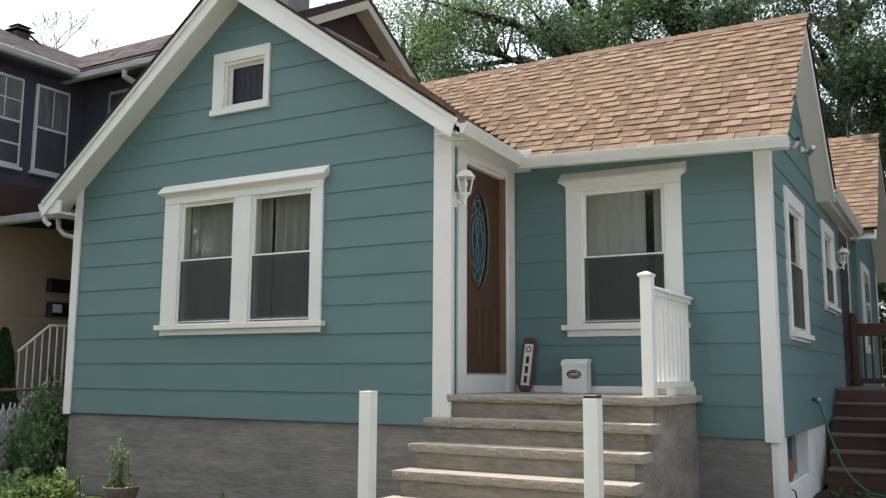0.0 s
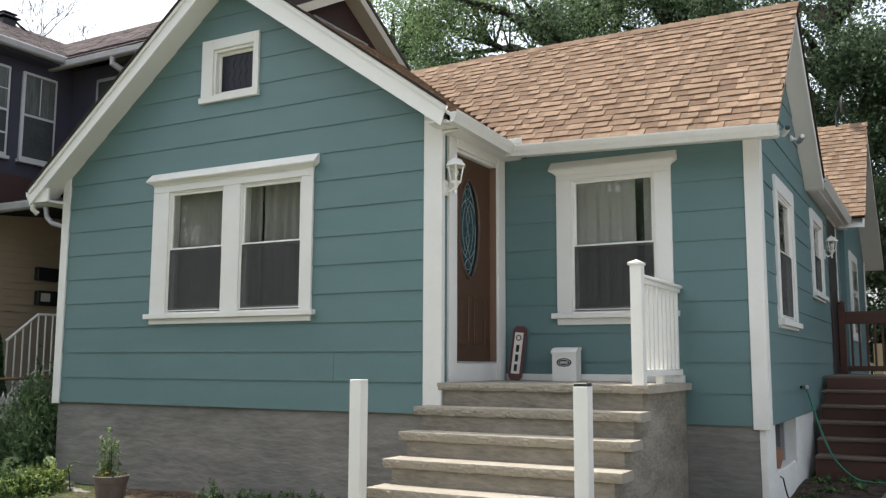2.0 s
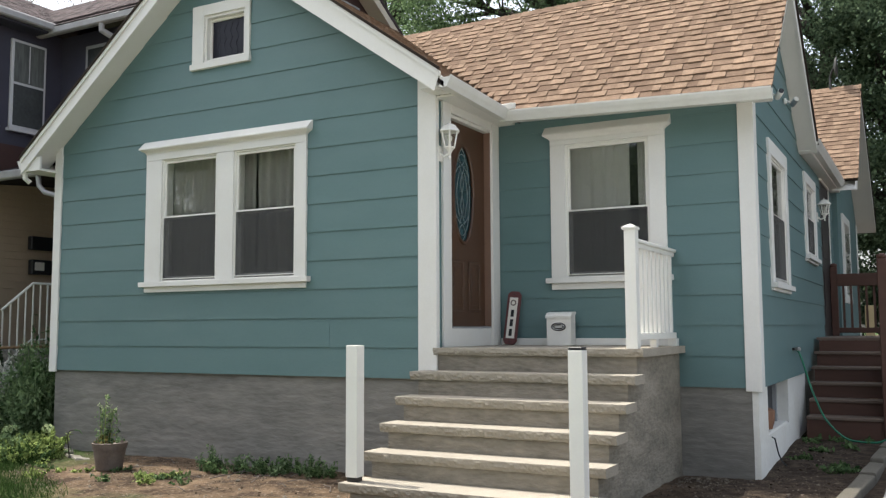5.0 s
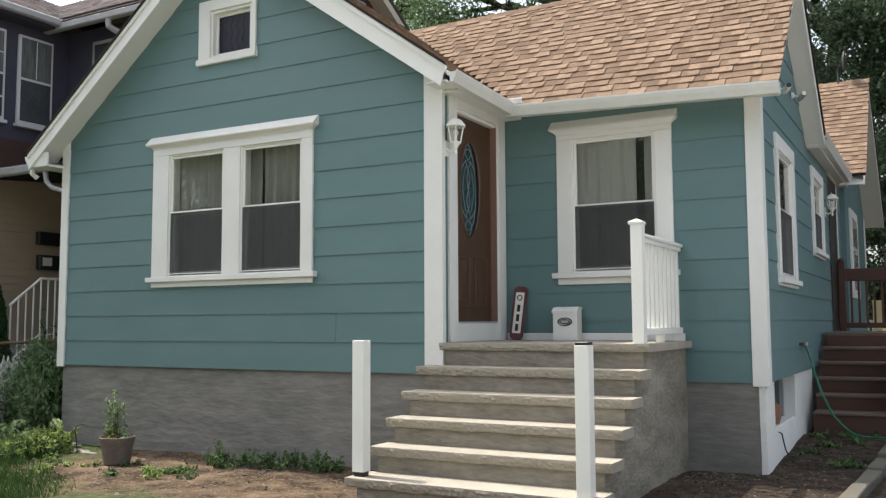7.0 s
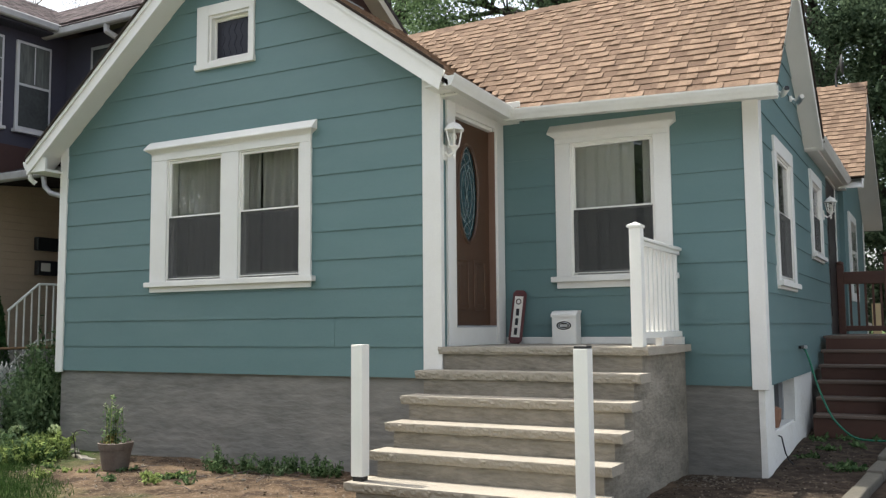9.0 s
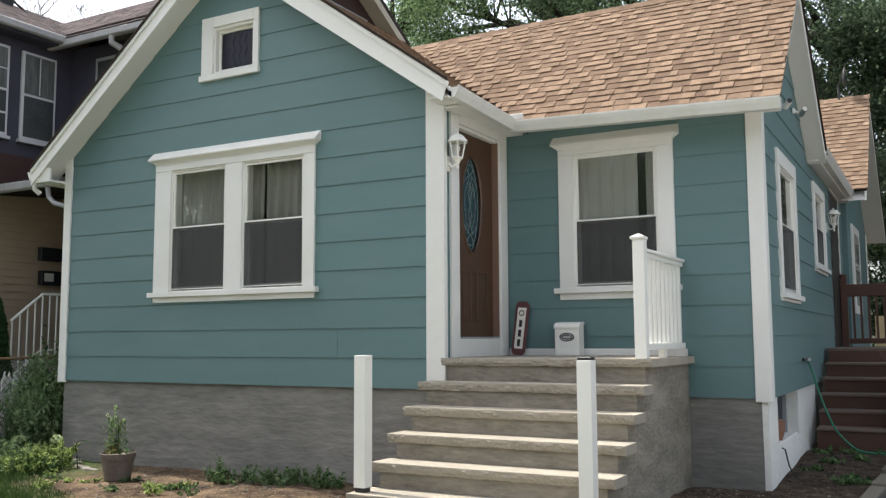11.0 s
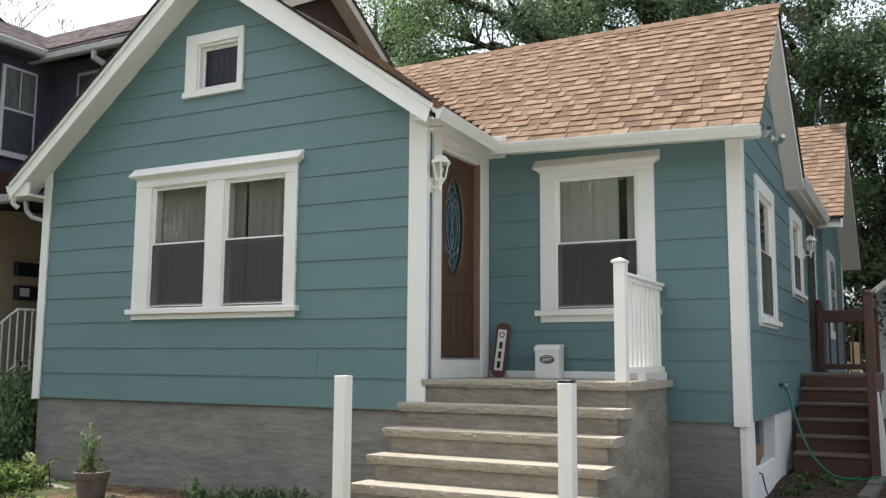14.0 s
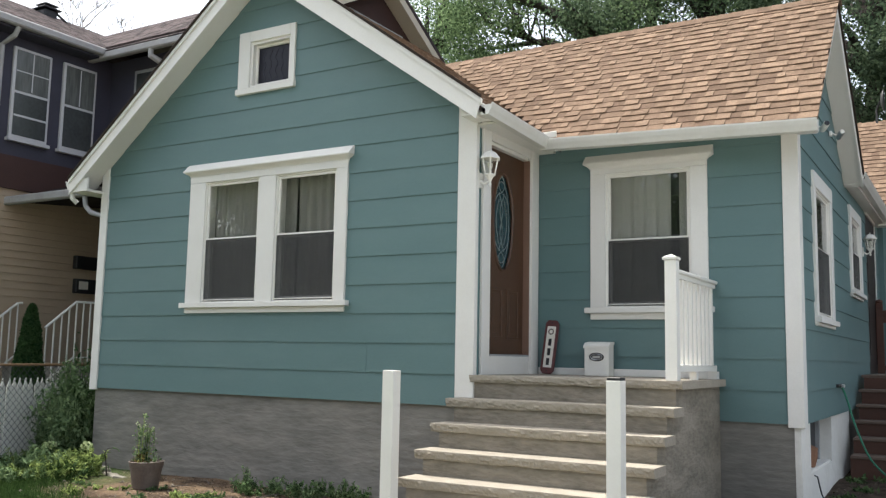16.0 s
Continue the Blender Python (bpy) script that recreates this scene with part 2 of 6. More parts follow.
def part(name, bm, material, parent=None, label="", smooth=False):
    """Links a bmesh as one mesh object under a thing or a part."""
    bmesh.ops.recalc_face_normals(bm, faces=bm.faces)
    me = bpy.data.meshes.new(name)
    bm.to_mesh(me)
    bm.free()
    for m in material if isinstance(material, (list, tuple)) else [material]:
        me.materials.append(m)
    if smooth:
        me.polygons.foreach_set("use_smooth", [True] * len(me.polygons))
    ob = new(name, me)
    if parent:
        ob.parent = parent
    if label:
        tagged(ob, label)
    return ob


def raw(name, verts, faces, material, parent=None, label=""):
    me = bpy.data.meshes.new(name)
    me.from_pydata([tuple(v) for v in verts], [], faces)
    me.materials.append(material)
    ob = new(name, me)
    if parent:
        ob.parent = parent
    if label:
        tagged(ob, label)
    return ob


def thing(name, label, category, group="", kind="", at=(0, 0, 0)):
    ob = new(name)
    ob.empty_display_size = 0.1
    ob.location = at
    return tagged(ob, label, category, group, kind)


def box(bm, x0, x1, y0, y1, z0, z1, bevel=0.0, seg=1):
    m = Matrix.Translation(((x0 + x1) / 2, (y0 + y1) / 2, (z0 + z1) / 2)) @ Matrix.Diagonal((abs(x1 - x0), abs(y1 - y0), abs(z1 - z0), 1))
    v = bmesh.ops.create_cube(bm, size=1, matrix=m)["verts"]
    if bevel:
        es = {e for a in v for e in a.link_edges}
        bmesh.ops.bevel(bm, geom=list(es), offset=bevel, segments=seg, affect="EDGES", profile=0.6)


def boxed(*a, **k):
    bm = bmesh.new()
    box(bm, *a, **k)
    return bm


def prism(bm, pts, to3, a, b):
    """A polygon pts (u, v) pulled from depth a to depth b; to3(u, v, w) gives the place."""
    n = len(pts)
    lo = [bm.verts.new(to3(u, v, a)) for u, v in pts]
    hi = [bm.verts.new(to3(u, v, b)) for u, v in pts]
    bm.faces.new(lo)
    bm.faces.new(hi)
    for i in range(n):
        bm.faces.new((lo[i], lo[(i + 1) % n], hi[(i + 1) % n], hi[i]))


def along_x(u, v, w):
    return (w, u, v)


def along_y(u, v, w):
    return (u, w, v)


def tube(bm, pts, r0, r1=None, sides=7):
    """A round bar through the points, tapering from r0 to r1."""
    r1 = r0 if r1 is None else r1
    rings = []
    pts = [Vector(p) for p in pts]
    for i, p in enumerate(pts):
        d = (pts[min(i + 1, len(pts) - 1)] - pts[max(i - 1, 0)]).normalized()
        side = d.orthogonal().normalized()
        if i and rings:
            side = (last - d * last.dot(d)).normalized()
        last = side
        up = d.cross(side)
        r = r0 + (r1 - r0) * i / (len(pts) - 1)
        rings.append([bm.verts.new(p + (side * math.cos(6.2832 * k / sides) + up * math.sin(6.2832 * k / sides)) * r) for k in range(sides)])
    for a, b in zip(rings, rings[1:]):
        for k in range(sides):
            bm.faces.new((a[k], a[(k + 1) % sides], b[(k + 1) % sides], b[k]))
    bm.faces.new(rings[0])
    bm.faces.new(rings[-1])


def lathe(bm, prof, cx, cy, sides=20):
    """A turned body: prof holds (radius, z)."""
    rings = [[bm.verts.new((cx + r * math.cos(6.2832 * k / sides), cy + r * math.sin(6.2832 * k / sides), z)) for k in range(sides)] for r, z in prof]
    for a, b in zip(rings, rings[1:]):
        for k in range(sides):
            bm.faces.new((a[k], a[(k + 1) % sides], b[(k + 1) % sides], b[k]))
    bm.faces.new(rings[0])
    bm.faces.new(rings[-1])


def clip(poly, a, b, c):
    """Keeps the part of a convex polygon where a*u + b*v <= c."""
    out = []
    for i, p in enumerate(poly):
        q = poly[(i + 1) % len(poly)]
        dp, dq = a * p[0] + b * p[1] - c, a * q[0] + b * q[1] - c
        if dp <= 0:
            out.append(p)
        if dp * dq < 0:
            k = dp / (dp - dq)
            out.append((p[0] + (q[0] - p[0]) * k, p[1] + (q[1] - p[1]) * k))
    return out


def cells(u0, u1, v0, v1, holes):
    """The rectangles that are left of a wall face when its openings are cut out."""
    us = sorted({u0, u1, *(min(max(e, u0), u1) for h in holes for e in h[:2])})
    runs = []
    for a, b in zip(us, us[1:]):
        if b - a < 1e-4:
            continue
        mid, spans = (a + b) / 2, [(v0, v1)]
        for h in holes:
            if h[0] < mid < h[1]:
                cut = []
                for s, e in spans:
                    if h[3] <= s or h[2] >= e:
                        cut.append((s, e))
                        continue
                    if h[2] > s:
                        cut.append((s, h[2]))
                    if h[3] < e:
                        cut.append((h[3], e))
                spans = cut
        spans = [(s, e) for s, e in spans if e - s > 0.004]
        if runs and runs[-1][2] == spans and abs(runs[-1][1] - a) < 1e-6:
            runs[-1][1] = b
        else:
            runs.append([a, b, spans])
    return [(a, b, s, e) for a, b, spans in runs for s, e in spans]


def sided_wall(name, label, to3, u0, u1, z0, z1, base, course, holes, clips=(), thick=0.14, paint=TEAL, proud=0.010, joints=()):
    """A wall with openings, clad in wide overlapping boards; to3(u, z, outward)."""
    bm = bmesh.new()
    for a, b, s, e in cells(u0, u1, z0, z1, holes):
        poly = [(a, s), (b, s), (b, e), (a, e)]
        for c in clips:
            poly = clip(poly, *c)
        if len(poly) > 2:
            prism(bm, poly, lambda u, v, w: to3(u, v, w), -thick, 0.0)
    wall = tagged(part(name, bm, paint), label, "wall", kind="structure")
    k = 0
    while base + k * course < z1:
        lo, hi = base + k * course, base + (k + 1) * course
        k += 1
        for a, b, s, e in cells(u0, u1, max(lo, z0), min(hi, z1), [*holes, *((u, u + 0.004, lo, hi) for u, v in joints if lo < v < hi)]):
            poly = [(a, s), (b, s), (b, e), (a, e)]
            for c in clips:
                poly = clip(poly, *c)
            if len(poly) < 3 or max(p[0] for p in poly) - min(p[0] for p in poly) < 0.01:
                continue
            bm = bmesh.new()
            n = len(poly)
            back = [bm.verts.new(to3(u, v, 0.001)) for u, v in poly]
            front = [bm.verts.new(to3(u, v, 0.003 + proud * (hi - v) / course)) for u, v in poly]
            bm.faces.new(back)
            bm.faces.new(front)
            for i in range(n):
                bm.faces.new((back[i], back[(i + 1) % n], front[(i + 1) % n], front[i]))
            part("siding_board", bm, paint, wall)
    return wall

# ---- the house: walls ----
XL, D, W = -5.186, 1.405, 2.593          # left end of the front wall, depth of the recess, side wall
GROUND = -1.2
FB, RB, COURSE = -0.287, -0.385, 0.2878  # lowest board on the front wall and on the walls behind it
COURSE_F = 0.2843                        # the front gable's boards lie a little closer


def front(u, v, w):
    return (u, -w, v)


def recess(u, v, w):
    return (u, D - w, v)


def side(u, v, w):
    return (W + w, u, v)


def back_return(u, v, w):
    return (w, u, v)


def far_side(u, v, w):
    return (XL - w, u, v)


W1 = [(-3.445, -2.645, 0.70, 2.055), (-2.41, -1.60, 0.70, 2.055)]
SMALL = (-2.865, -2.285, 3.07, 3.60)
W2 = (0.763, 1.625, 0.68, 2.045)
DOOR = (0.275, 1.15, 0.0, 2.235)
S1, S2, SD = (2.36, 3.34, 0.64, 1.93), (5.28, 6.22, 1.12, 2.05), (7.1, 8.3, 0.03, 2.34)
BASEMENT = (1.9, 3.25, -0.86, -0.40)

sided_wall("wall_front", "teal painted gable wall clad in wide clapboards", front, XL, 0.0, FB, 4.42, FB, COURSE_F, W1 + [SMALL],
           [(-0.80, 1, 4.41 + 0.80 * 2.6), (0.72, 1, 4.36 - 0.72 * 2.6)], joints=((-1.18, 0.15),))
sided_wall("wall_recess", "teal clapboard wall set back behind the porch", recess, 0.0, W, RB, 2.42, RB, COURSE, [W2])
sided_wall("wall_return", "narrow teal wall beside the front door", back_return, 0.14, D - 0.14, -0.0, 2.45, FB, COURSE_F, [DOOR])
def side_gable_wall():
    # the gable part and the lower part behind it
    sided_wall("wall_side", "teal clapboard side wall under the gable", side, D + 0.14, 4.75, RB, 3.93, RB, COURSE, [S1],
               [(-0.95, 1, 3.93 - 0.95 * 2.85), (0.79, 1, 3.93 + 0.79 * 2.85)])
    sided_wall("wall_side_rear", "teal clapboard side wall with a dark side door", side, 4.751, 8.9, RB, 2.42, RB, COURSE, [S2, SD])


side_gable_wall()
sided_wall("wall_far_side", "teal clapboard wall towards the neighbour", far_side, 0.0, 9.0, FB, 2.25, FB, COURSE_F, [])

# corner boards and base trim


def corner_boards():
    a = tagged(part("trim", boxed(-0.168, 0.027, -0.027, 0.0, FB - 0.02, 2.62, bevel=0.003), WHITE), "white painted corner board of the front gable", "trim", kind="structure")
    part("return_board", boxed(0.0, 0.026, 0.0, 0.035, 0.0, 2.45), WHITE, a)
    tagged(part("trim", boxed(XL - 0.03, XL + 0.092, -0.028, 0.0, FB - 0.02, 2.38, bevel=0.003), WHITE), "white painted corner board at the gable's end", "trim", kind="structure")
    tagged(part("trim", boxed(W - 0.118, W + 0.027, D - 0.027, D, RB - 0.03, 2.4, bevel=0.003), WHITE), "white painted corner board under the cross gable", "trim", kind="structure")
    tagged(part("trim", boxed(W, W + 0.026, D + 0.001, D + 0.14, RB - 0.03, 2.5, bevel=0.003), WHITE), "white painted corner board on the side wall", "trim", kind="structure")
    tagged(part("baseboard", boxed(0.03, 1.86, D - 0.045, D - 0.02, 0.0, 0.07, bevel=0.004), WHITE), "white base strip along the porch wall", "trim", kind="structure")


corner_boards()

# ---- foundation ----


def foundation():
    bm = bmesh.new()
    box(bm, XL + 0.03, -0.02, 0.02, 0.25, GROUND - 0.3, FB + 0.01)
    tagged(part("foundation_front", bm, STUCCO), "rough grey stucco foundation wall", "foundation", kind="structure")
    bm = bmesh.new()
    box(bm, 1.8, W - 0.07, D + 0.012, D + 0.25, GROUND - 0.3, RB + 0.01)
    tagged(part("foundation_recess", bm, STUCCO), "rough grey stucco foundation beside the steps", "foundation", kind="structure")
    bm = bmesh.new()
    for a, b, s, e in cells(D + 0.015, 4.75, GROUND - 0.3, RB, [(BASEMENT[0], BASEMENT[1], BASEMENT[2], RB + 0.1)]):
        prism(bm, [(a, s), (b, s), (b, e), (a, e)], side, -0.28, -0.015)
    prism(bm, [(D + 0.004, GROUND - 0.3), (D + 0.02, GROUND - 0.3), (D + 0.02, RB), (D + 0.004, RB)], side, -0.0695, -0.016)
    bmesh.ops.subdivide_edges(bm, edges=bm.edges, cuts=5, use_grid_fill=True)
    for v in bm.verts:
        v.co.x += 0.008 * noise.noise(v.co * 3.1)
    tagged(part("foundation_side", bm, WHITEWASH), "whitewashed uneven foundation wall with a basement window", "foundation", kind="structure")
    bm = bmesh.new()
    prism(bm, [(4.751, GROUND - 0.3), (8.9, GROUND - 0.3), (8.9, RB), (4.751, RB)], side, -0.28, -0.02)
    prism(bm, [(0.26, GROUND - 0.3), (9.0, GROUND - 0.3), (9.0, FB), (0.26, FB)], far_side, -0.28, -0.02)
    tagged(part("foundation_rear", bm, STUCCO), "grey stucco foundation", "foundation", kind="structure")
    w = thing("basement_window", "old basement window with grey frame in a deep recess", "window", kind="structure")
    y0, y1, z0, z1 = BASEMENT
    part("back", boxed(W - 0.2, W - 0.17, y0 - 0.1, y1 + 0.1, z0 - 0.1, z1 + 0.05), DARKIN, w)
    for a in (y0 + 0.02, (y0 + y1) / 2, y1 - 0.07):
        part("bar", boxed(W - 0.169, W - 0.13, a, a + 0.07, z0, z1), GREYCAP, w)
    part("sill", boxed(W - 0.165, W - 0.03, y0, y1, z0 - 0.02, z0 + 0.015, bevel=0.006), WHITEWASH, w)
    bm = bmesh.new()
    lathe(bm, [(0.10, z0 + 0.016), (0.125, z0 + 0.1), (0.13, z0 + 0.2), (0.09, z0 + 0.22)], W - 0.15, y0 + 0.45, 14)
    tagged(part("terracotta_pot", bm, TERRA), "upturned terracotta pot in the basement window", "pot")


foundation()

# ---- windows ----


def casing(win, to3, outer, holes, zt, zb, sill_z, side_view=False):
    """Flat side casings, head board, flared crown, sill and apron round one or two sashes."""
    o0, o1 = outer
    hl = min(h[0] for h in holes)
    hr = max(h[1] for h in holes)
    top = max(h[3] for h in holes)
    bot = min(h[2] for h in holes)

    def slab(name, u0, u1, v0, v1, w0, w1, material=WHITE):
        bm = bmesh.new()
        prism(bm, [(u0, v0), (u1, v0), (u1, v1), (u0, v1)], to3, w0, w1)
        bmesh.ops.bevel(bm, geom=bm.edges[:], offset=0.003, segments=1, affect="EDGES")
        return part(name, bm, material, win)

    slab("side_casing", o0, hl, sill_z, top, 0.0, 0.034)
    slab("side_casing", hr, o1, sill_z, top, 0.0, 0.034)
    if len(holes) == 2:
        slab("mullion_casing", holes[0][1], holes[1][0], sill_z, top, 0.0, 0.034)
    slab("head_casing", o0, o1, top + 0.001, zt - (0.11 if side_view else 0.149), 0.0, 0.036)
    if not side_view:
        # a cove, and over it a sloped weather board that runs from the wall down to its drip edge
        bm = bmesh.new()
        c = zt - 0.148
        rings = []
        for q, z, w in ((0.0, c, 0.037), (0.008, c + 0.012, 0.042), (0.022, c + 0.024, 0.056), (0.042, c + 0.036, 0.082), (0.052, c + 0.046, 0.093)):
            rings.append([bm.verts.new(to3(*p)) for p in ((o0 - q, z, 0.0), (o1 + q, z, 0.0), (o1 + q, z, w), (o0 - q, z, w))])
        bm.faces.new(rings[0])
        bm.faces.new(rings[-1])
        for a, b in zip(rings, rings[1:]):
            for i in range(4):
                bm.faces.new((a[i], a[(i + 1) % 4], b[(i + 1) % 4], b[i]))
        part("crown_moulding", bm, WHITE, win)
        bm = bmesh.new()
        prof = [(0.0, zt - 0.101), (0.1, zt - 0.101), (0.1, zt - 0.088), (0.012, zt), (0.0, zt)]
        ends = [[bm.verts.new(to3(u, z, w)) for w, z in prof] for u in (o0 - 0.06, o1 + 0.06)]
        for e in ends:
            bm.faces.new(e)
        for i in range(5):
            bm.faces.new((ends[0][i], ends[0][(i + 1) % 5], ends[1][(i + 1) % 5], ends[1][i]))
        part("weather_board", bm, WHITE, win)
    k = 0.015 if side_view else 0.05
    slab("sill", o0 - k, o1 + k, sill_z - 0.055, sill_z - 0.001, 0.0, 0.075)
    slab("apron", o0, o1, zb, sill_z - 0.056, 0.0, 0.034)


def sash_window(win, to3, hole, meet, screened=True):
    """A double-hung sash: jamb liner, two sash frames, panes and an insect screen over the lower half."""
    a, b, z0, z1 = hole

    def ring(name, u0, u1, v0, v1, wd, d0, d1, material=VINYL):
        bm = bmesh.new()
        for p in ((u0, u0 + wd, v0, v1), (u1 - wd, u1, v0, v1), (u0 + wd, u1 - wd, v0, v0 + wd), (u0 + wd, u1 - wd, v1 - wd, v1)):
            prism(bm, [(p[0], p[2]), (p[1], p[2]), (p[1], p[3]), (p[0], p[3])], to3, d0, d1)
        return part(name, bm, material, win)

    ring("window_frame", a, b, z0, z1, 0.014, -0.13, 0.014)
    u0, u1, v0, v1 = a + 0.016, b - 0.016, z0 + 0.03, z1 - 0.016
    up = ring("upper_sash", u0, u1, meet - 0.012, v1, 0.024, -0.03, 0.0)
    low = ring("lower_sash", u0, u1, v0, meet + 0.012, 0.03, -0.068, -0.034)

    def pane(p, q, r, s, w, parent, name="pane", material=GLASS):
        bm = bmesh.new()
        prism(bm, [(p, r), (q, r), (q, s), (p, s)], to3, w, w + 0.004)
        ob = part(name, bm, material, parent)
        ob.visible_shadow = False
        return ob

    pane(u0 + 0.027, u1 - 0.027, meet + 0.015, v1 - 0.027, -0.016, up)
    pane(u0 + 0.031, u1 - 0.031, v0 + 0.031, meet - 0.019, -0.052, low)
    if screened:
        sc = ring("screen_frame", u0 - 0.001, u1 + 0.001, v0, meet + 0.002, 0.007, 0.002, 0.012)
        pane(u0 + 0.007, u1 - 0.007, v0 + 0.007, meet - 0.006, 0.004, sc, "screen_mesh", SCREEN)
    return win


def curtain(to3, u0, u1, z0, z1, depth, seed, label, fold=1.0, cloth=None):
    """A hanging sheer cloth with uneven folds."""
    rng = random.Random(seed)
    bm = bmesh.new()
    n = max(24, int((u1 - u0) * 90))
    ph = [rng.uniform(0, 6.28) for _ in range(4)]
    rows = []
    for j in range(7):
        t = j / 6
        row = []
        for i in range(n + 1):
            u = u0 + (u1 - u0) * i / n
            w = 0.034 * math.sin(u * 48 + ph[0] + 0.6 * t) + 0.014 * math.sin(u * 97 + ph[1]) + 0.012 * math.sin(u * 23 + ph[2] - t)
            row.append(bm.verts.new(to3(u, z0 + (z1 - z0) * t, -depth + fold * w * (1.1 - 0.4 * t))))
        rows.append(row)
    for p, q in zip(rows, rows[1:]):
        for i in range(n):
            bm.faces.new((p[i], p[i + 1], q[i + 1], q[i]))
    me = part("curtain", bm, cloth or CURTAIN, smooth=True)
    return tagged(me, label, "curtain")


def near_black_room(name, x0, x1, y0, y1, z0, z1, hole_side):
    """A plain room behind a window, open towards it; its dimness is put into near-black surfaces."""
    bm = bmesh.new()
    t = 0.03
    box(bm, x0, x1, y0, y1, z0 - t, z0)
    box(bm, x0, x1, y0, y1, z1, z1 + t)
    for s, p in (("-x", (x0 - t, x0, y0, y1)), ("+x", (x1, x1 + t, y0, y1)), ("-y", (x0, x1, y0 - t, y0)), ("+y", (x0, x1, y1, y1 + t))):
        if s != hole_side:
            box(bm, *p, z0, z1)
    tagged(part(name, bm, DARKIN), "near-black box standing in for the unlit room behind a window", "room", kind="structure")


w = thing("window_1", "white double window with two double-hung sashes", "window", kind="structure")
casing(w, front, (-3.682, -1.46), W1, 2.28, 0.587, 0.70)
for h in W1:
    sash_window(w, front, h, 1.41)
curtain(front, -3.62, -2.62, 0.72, 2.1, 0.17, 1, "grey sheer curtain hanging behind the double window")
curtain(front, -2.60, -2.27, 0.72, 2.1, 0.19, 5, "grey sheer curtain at the window's middle")
curtain(front, -2.25, -1.5, 0.72, 2.1, 0.16, 2, "grey sheer curtain drawn partly open")
near_black_room("room_front", -4.6, -0.3, 0.15, 3.2, -0.1, 2.3, "-y")

w = thing("window_2", "white double-hung window beside the porch", "window", kind="structure")
casing(w, recess, (0.60, 1.79), [W2], 2.247, 0.56, 0.68)
sash_window(w, recess, W2, 1.36)
curtain(recess, 0.70, 1.40, 0.66, 2.08, 0.10, 3, "white sheer curtain leaving a gap at the window's side", 0.16, SHEER)
curtain(recess, 1.475, 1.72, 0.66, 2.08, 0.12, 9, "edge of a white sheer curtain beyond the gap", 0.4, SHEER)
near_black_room("room_porch", 0.25, 2.4, D + 0.15, 4.2, -0.1, 2.3, "-y")

w = thing("window_3", "small white attic window with leaded glass", "window", kind="structure")
a, b, z0, z1 = SMALL
for nm, p in (("side_casing", (-3.03, a, 3.07, 3.72)), ("side_casing", (b, -2.22, 3.07, 3.72)), ("head_casing", (a, b, z1, 3.72)), ("sill", (-3.05, -2.21, 3.005, 3.07))):
    part(nm, boxed(p[0], p[1], -0.05 if nm == "sill" else -0.034, 0.0, p[2], p[3], bevel=0.003), WHITE, w)
for p in ((a, a + 0.03, z0, z1), (b - 0.03, b, z0, z1), (a + 0.03, b - 0.03, z0, z0 + 0.03), (a + 0.03, b - 0.03, z1 - 0.03, z1)):
    part("reveal", boxed(p[0], p[1], -0.01, 0.15, p[2], p[3]), WHITE, w)
for p in ((a + 0.03, a + 0.05, z0 + 0.03, z1 - 0.03), (b - 0.05, b - 0.03, z0 + 0.03, z1 - 0.03), (a + 0.055, b - 0.05, z0 + 0.03, z0 + 0.06), (a + 0.055, b - 0.05, z1 - 0.06, z1 - 0.03)):
    part("sash_rail", boxed(p[0], p[1], 0.045, 0.085, p[2], p[3]), VINYL, w)
pn = part("pane", boxed(a + 0.05, b - 0.05, 0.065, 0.069, z0 + 0.06, z1 - 0.06), LEADED, w)
pn.visible_shadow = False
for k in range(4):
    bm = bmesh.new()
    x = a + 0.14 + k * 0.085
    tube(bm, [(x + 0.018 * math.sin(j * 1.3), 0.062, z0 + 0.07 + j * 0.033) for j in range(12)], 0.003, sides=4)
    part("lead_came", bm, NB_DARK, w)
near_black_room("room_attic", -3.3, -2.0, 0.16, 1.5, 2.95, 3.75, "-y")

for nm, hole, outer, zt, zb, meet, lab in (("window_4", S1, (2.22, 3.50), 2.085, 0.535, 1.34, "white double-hung side window"),
                                           ("window_5", S2, (5.12, 6.36), 2.185, 1.015, 1.62, "smaller white side window")):
    w = thing(nm, lab, "window", kind="structure")
    casing(w, side, outer, [hole], zt + 0.11, zb, hole[2] - 0.02, side_view=True)
    sash_window(w, side, hole, meet)
    near_black_room("room_side", W - 1.2, W - 0.15, hole[0] - 0.3, hole[1] + 0.3, 0.3, 2.2, "+x")

# ---- front door ----


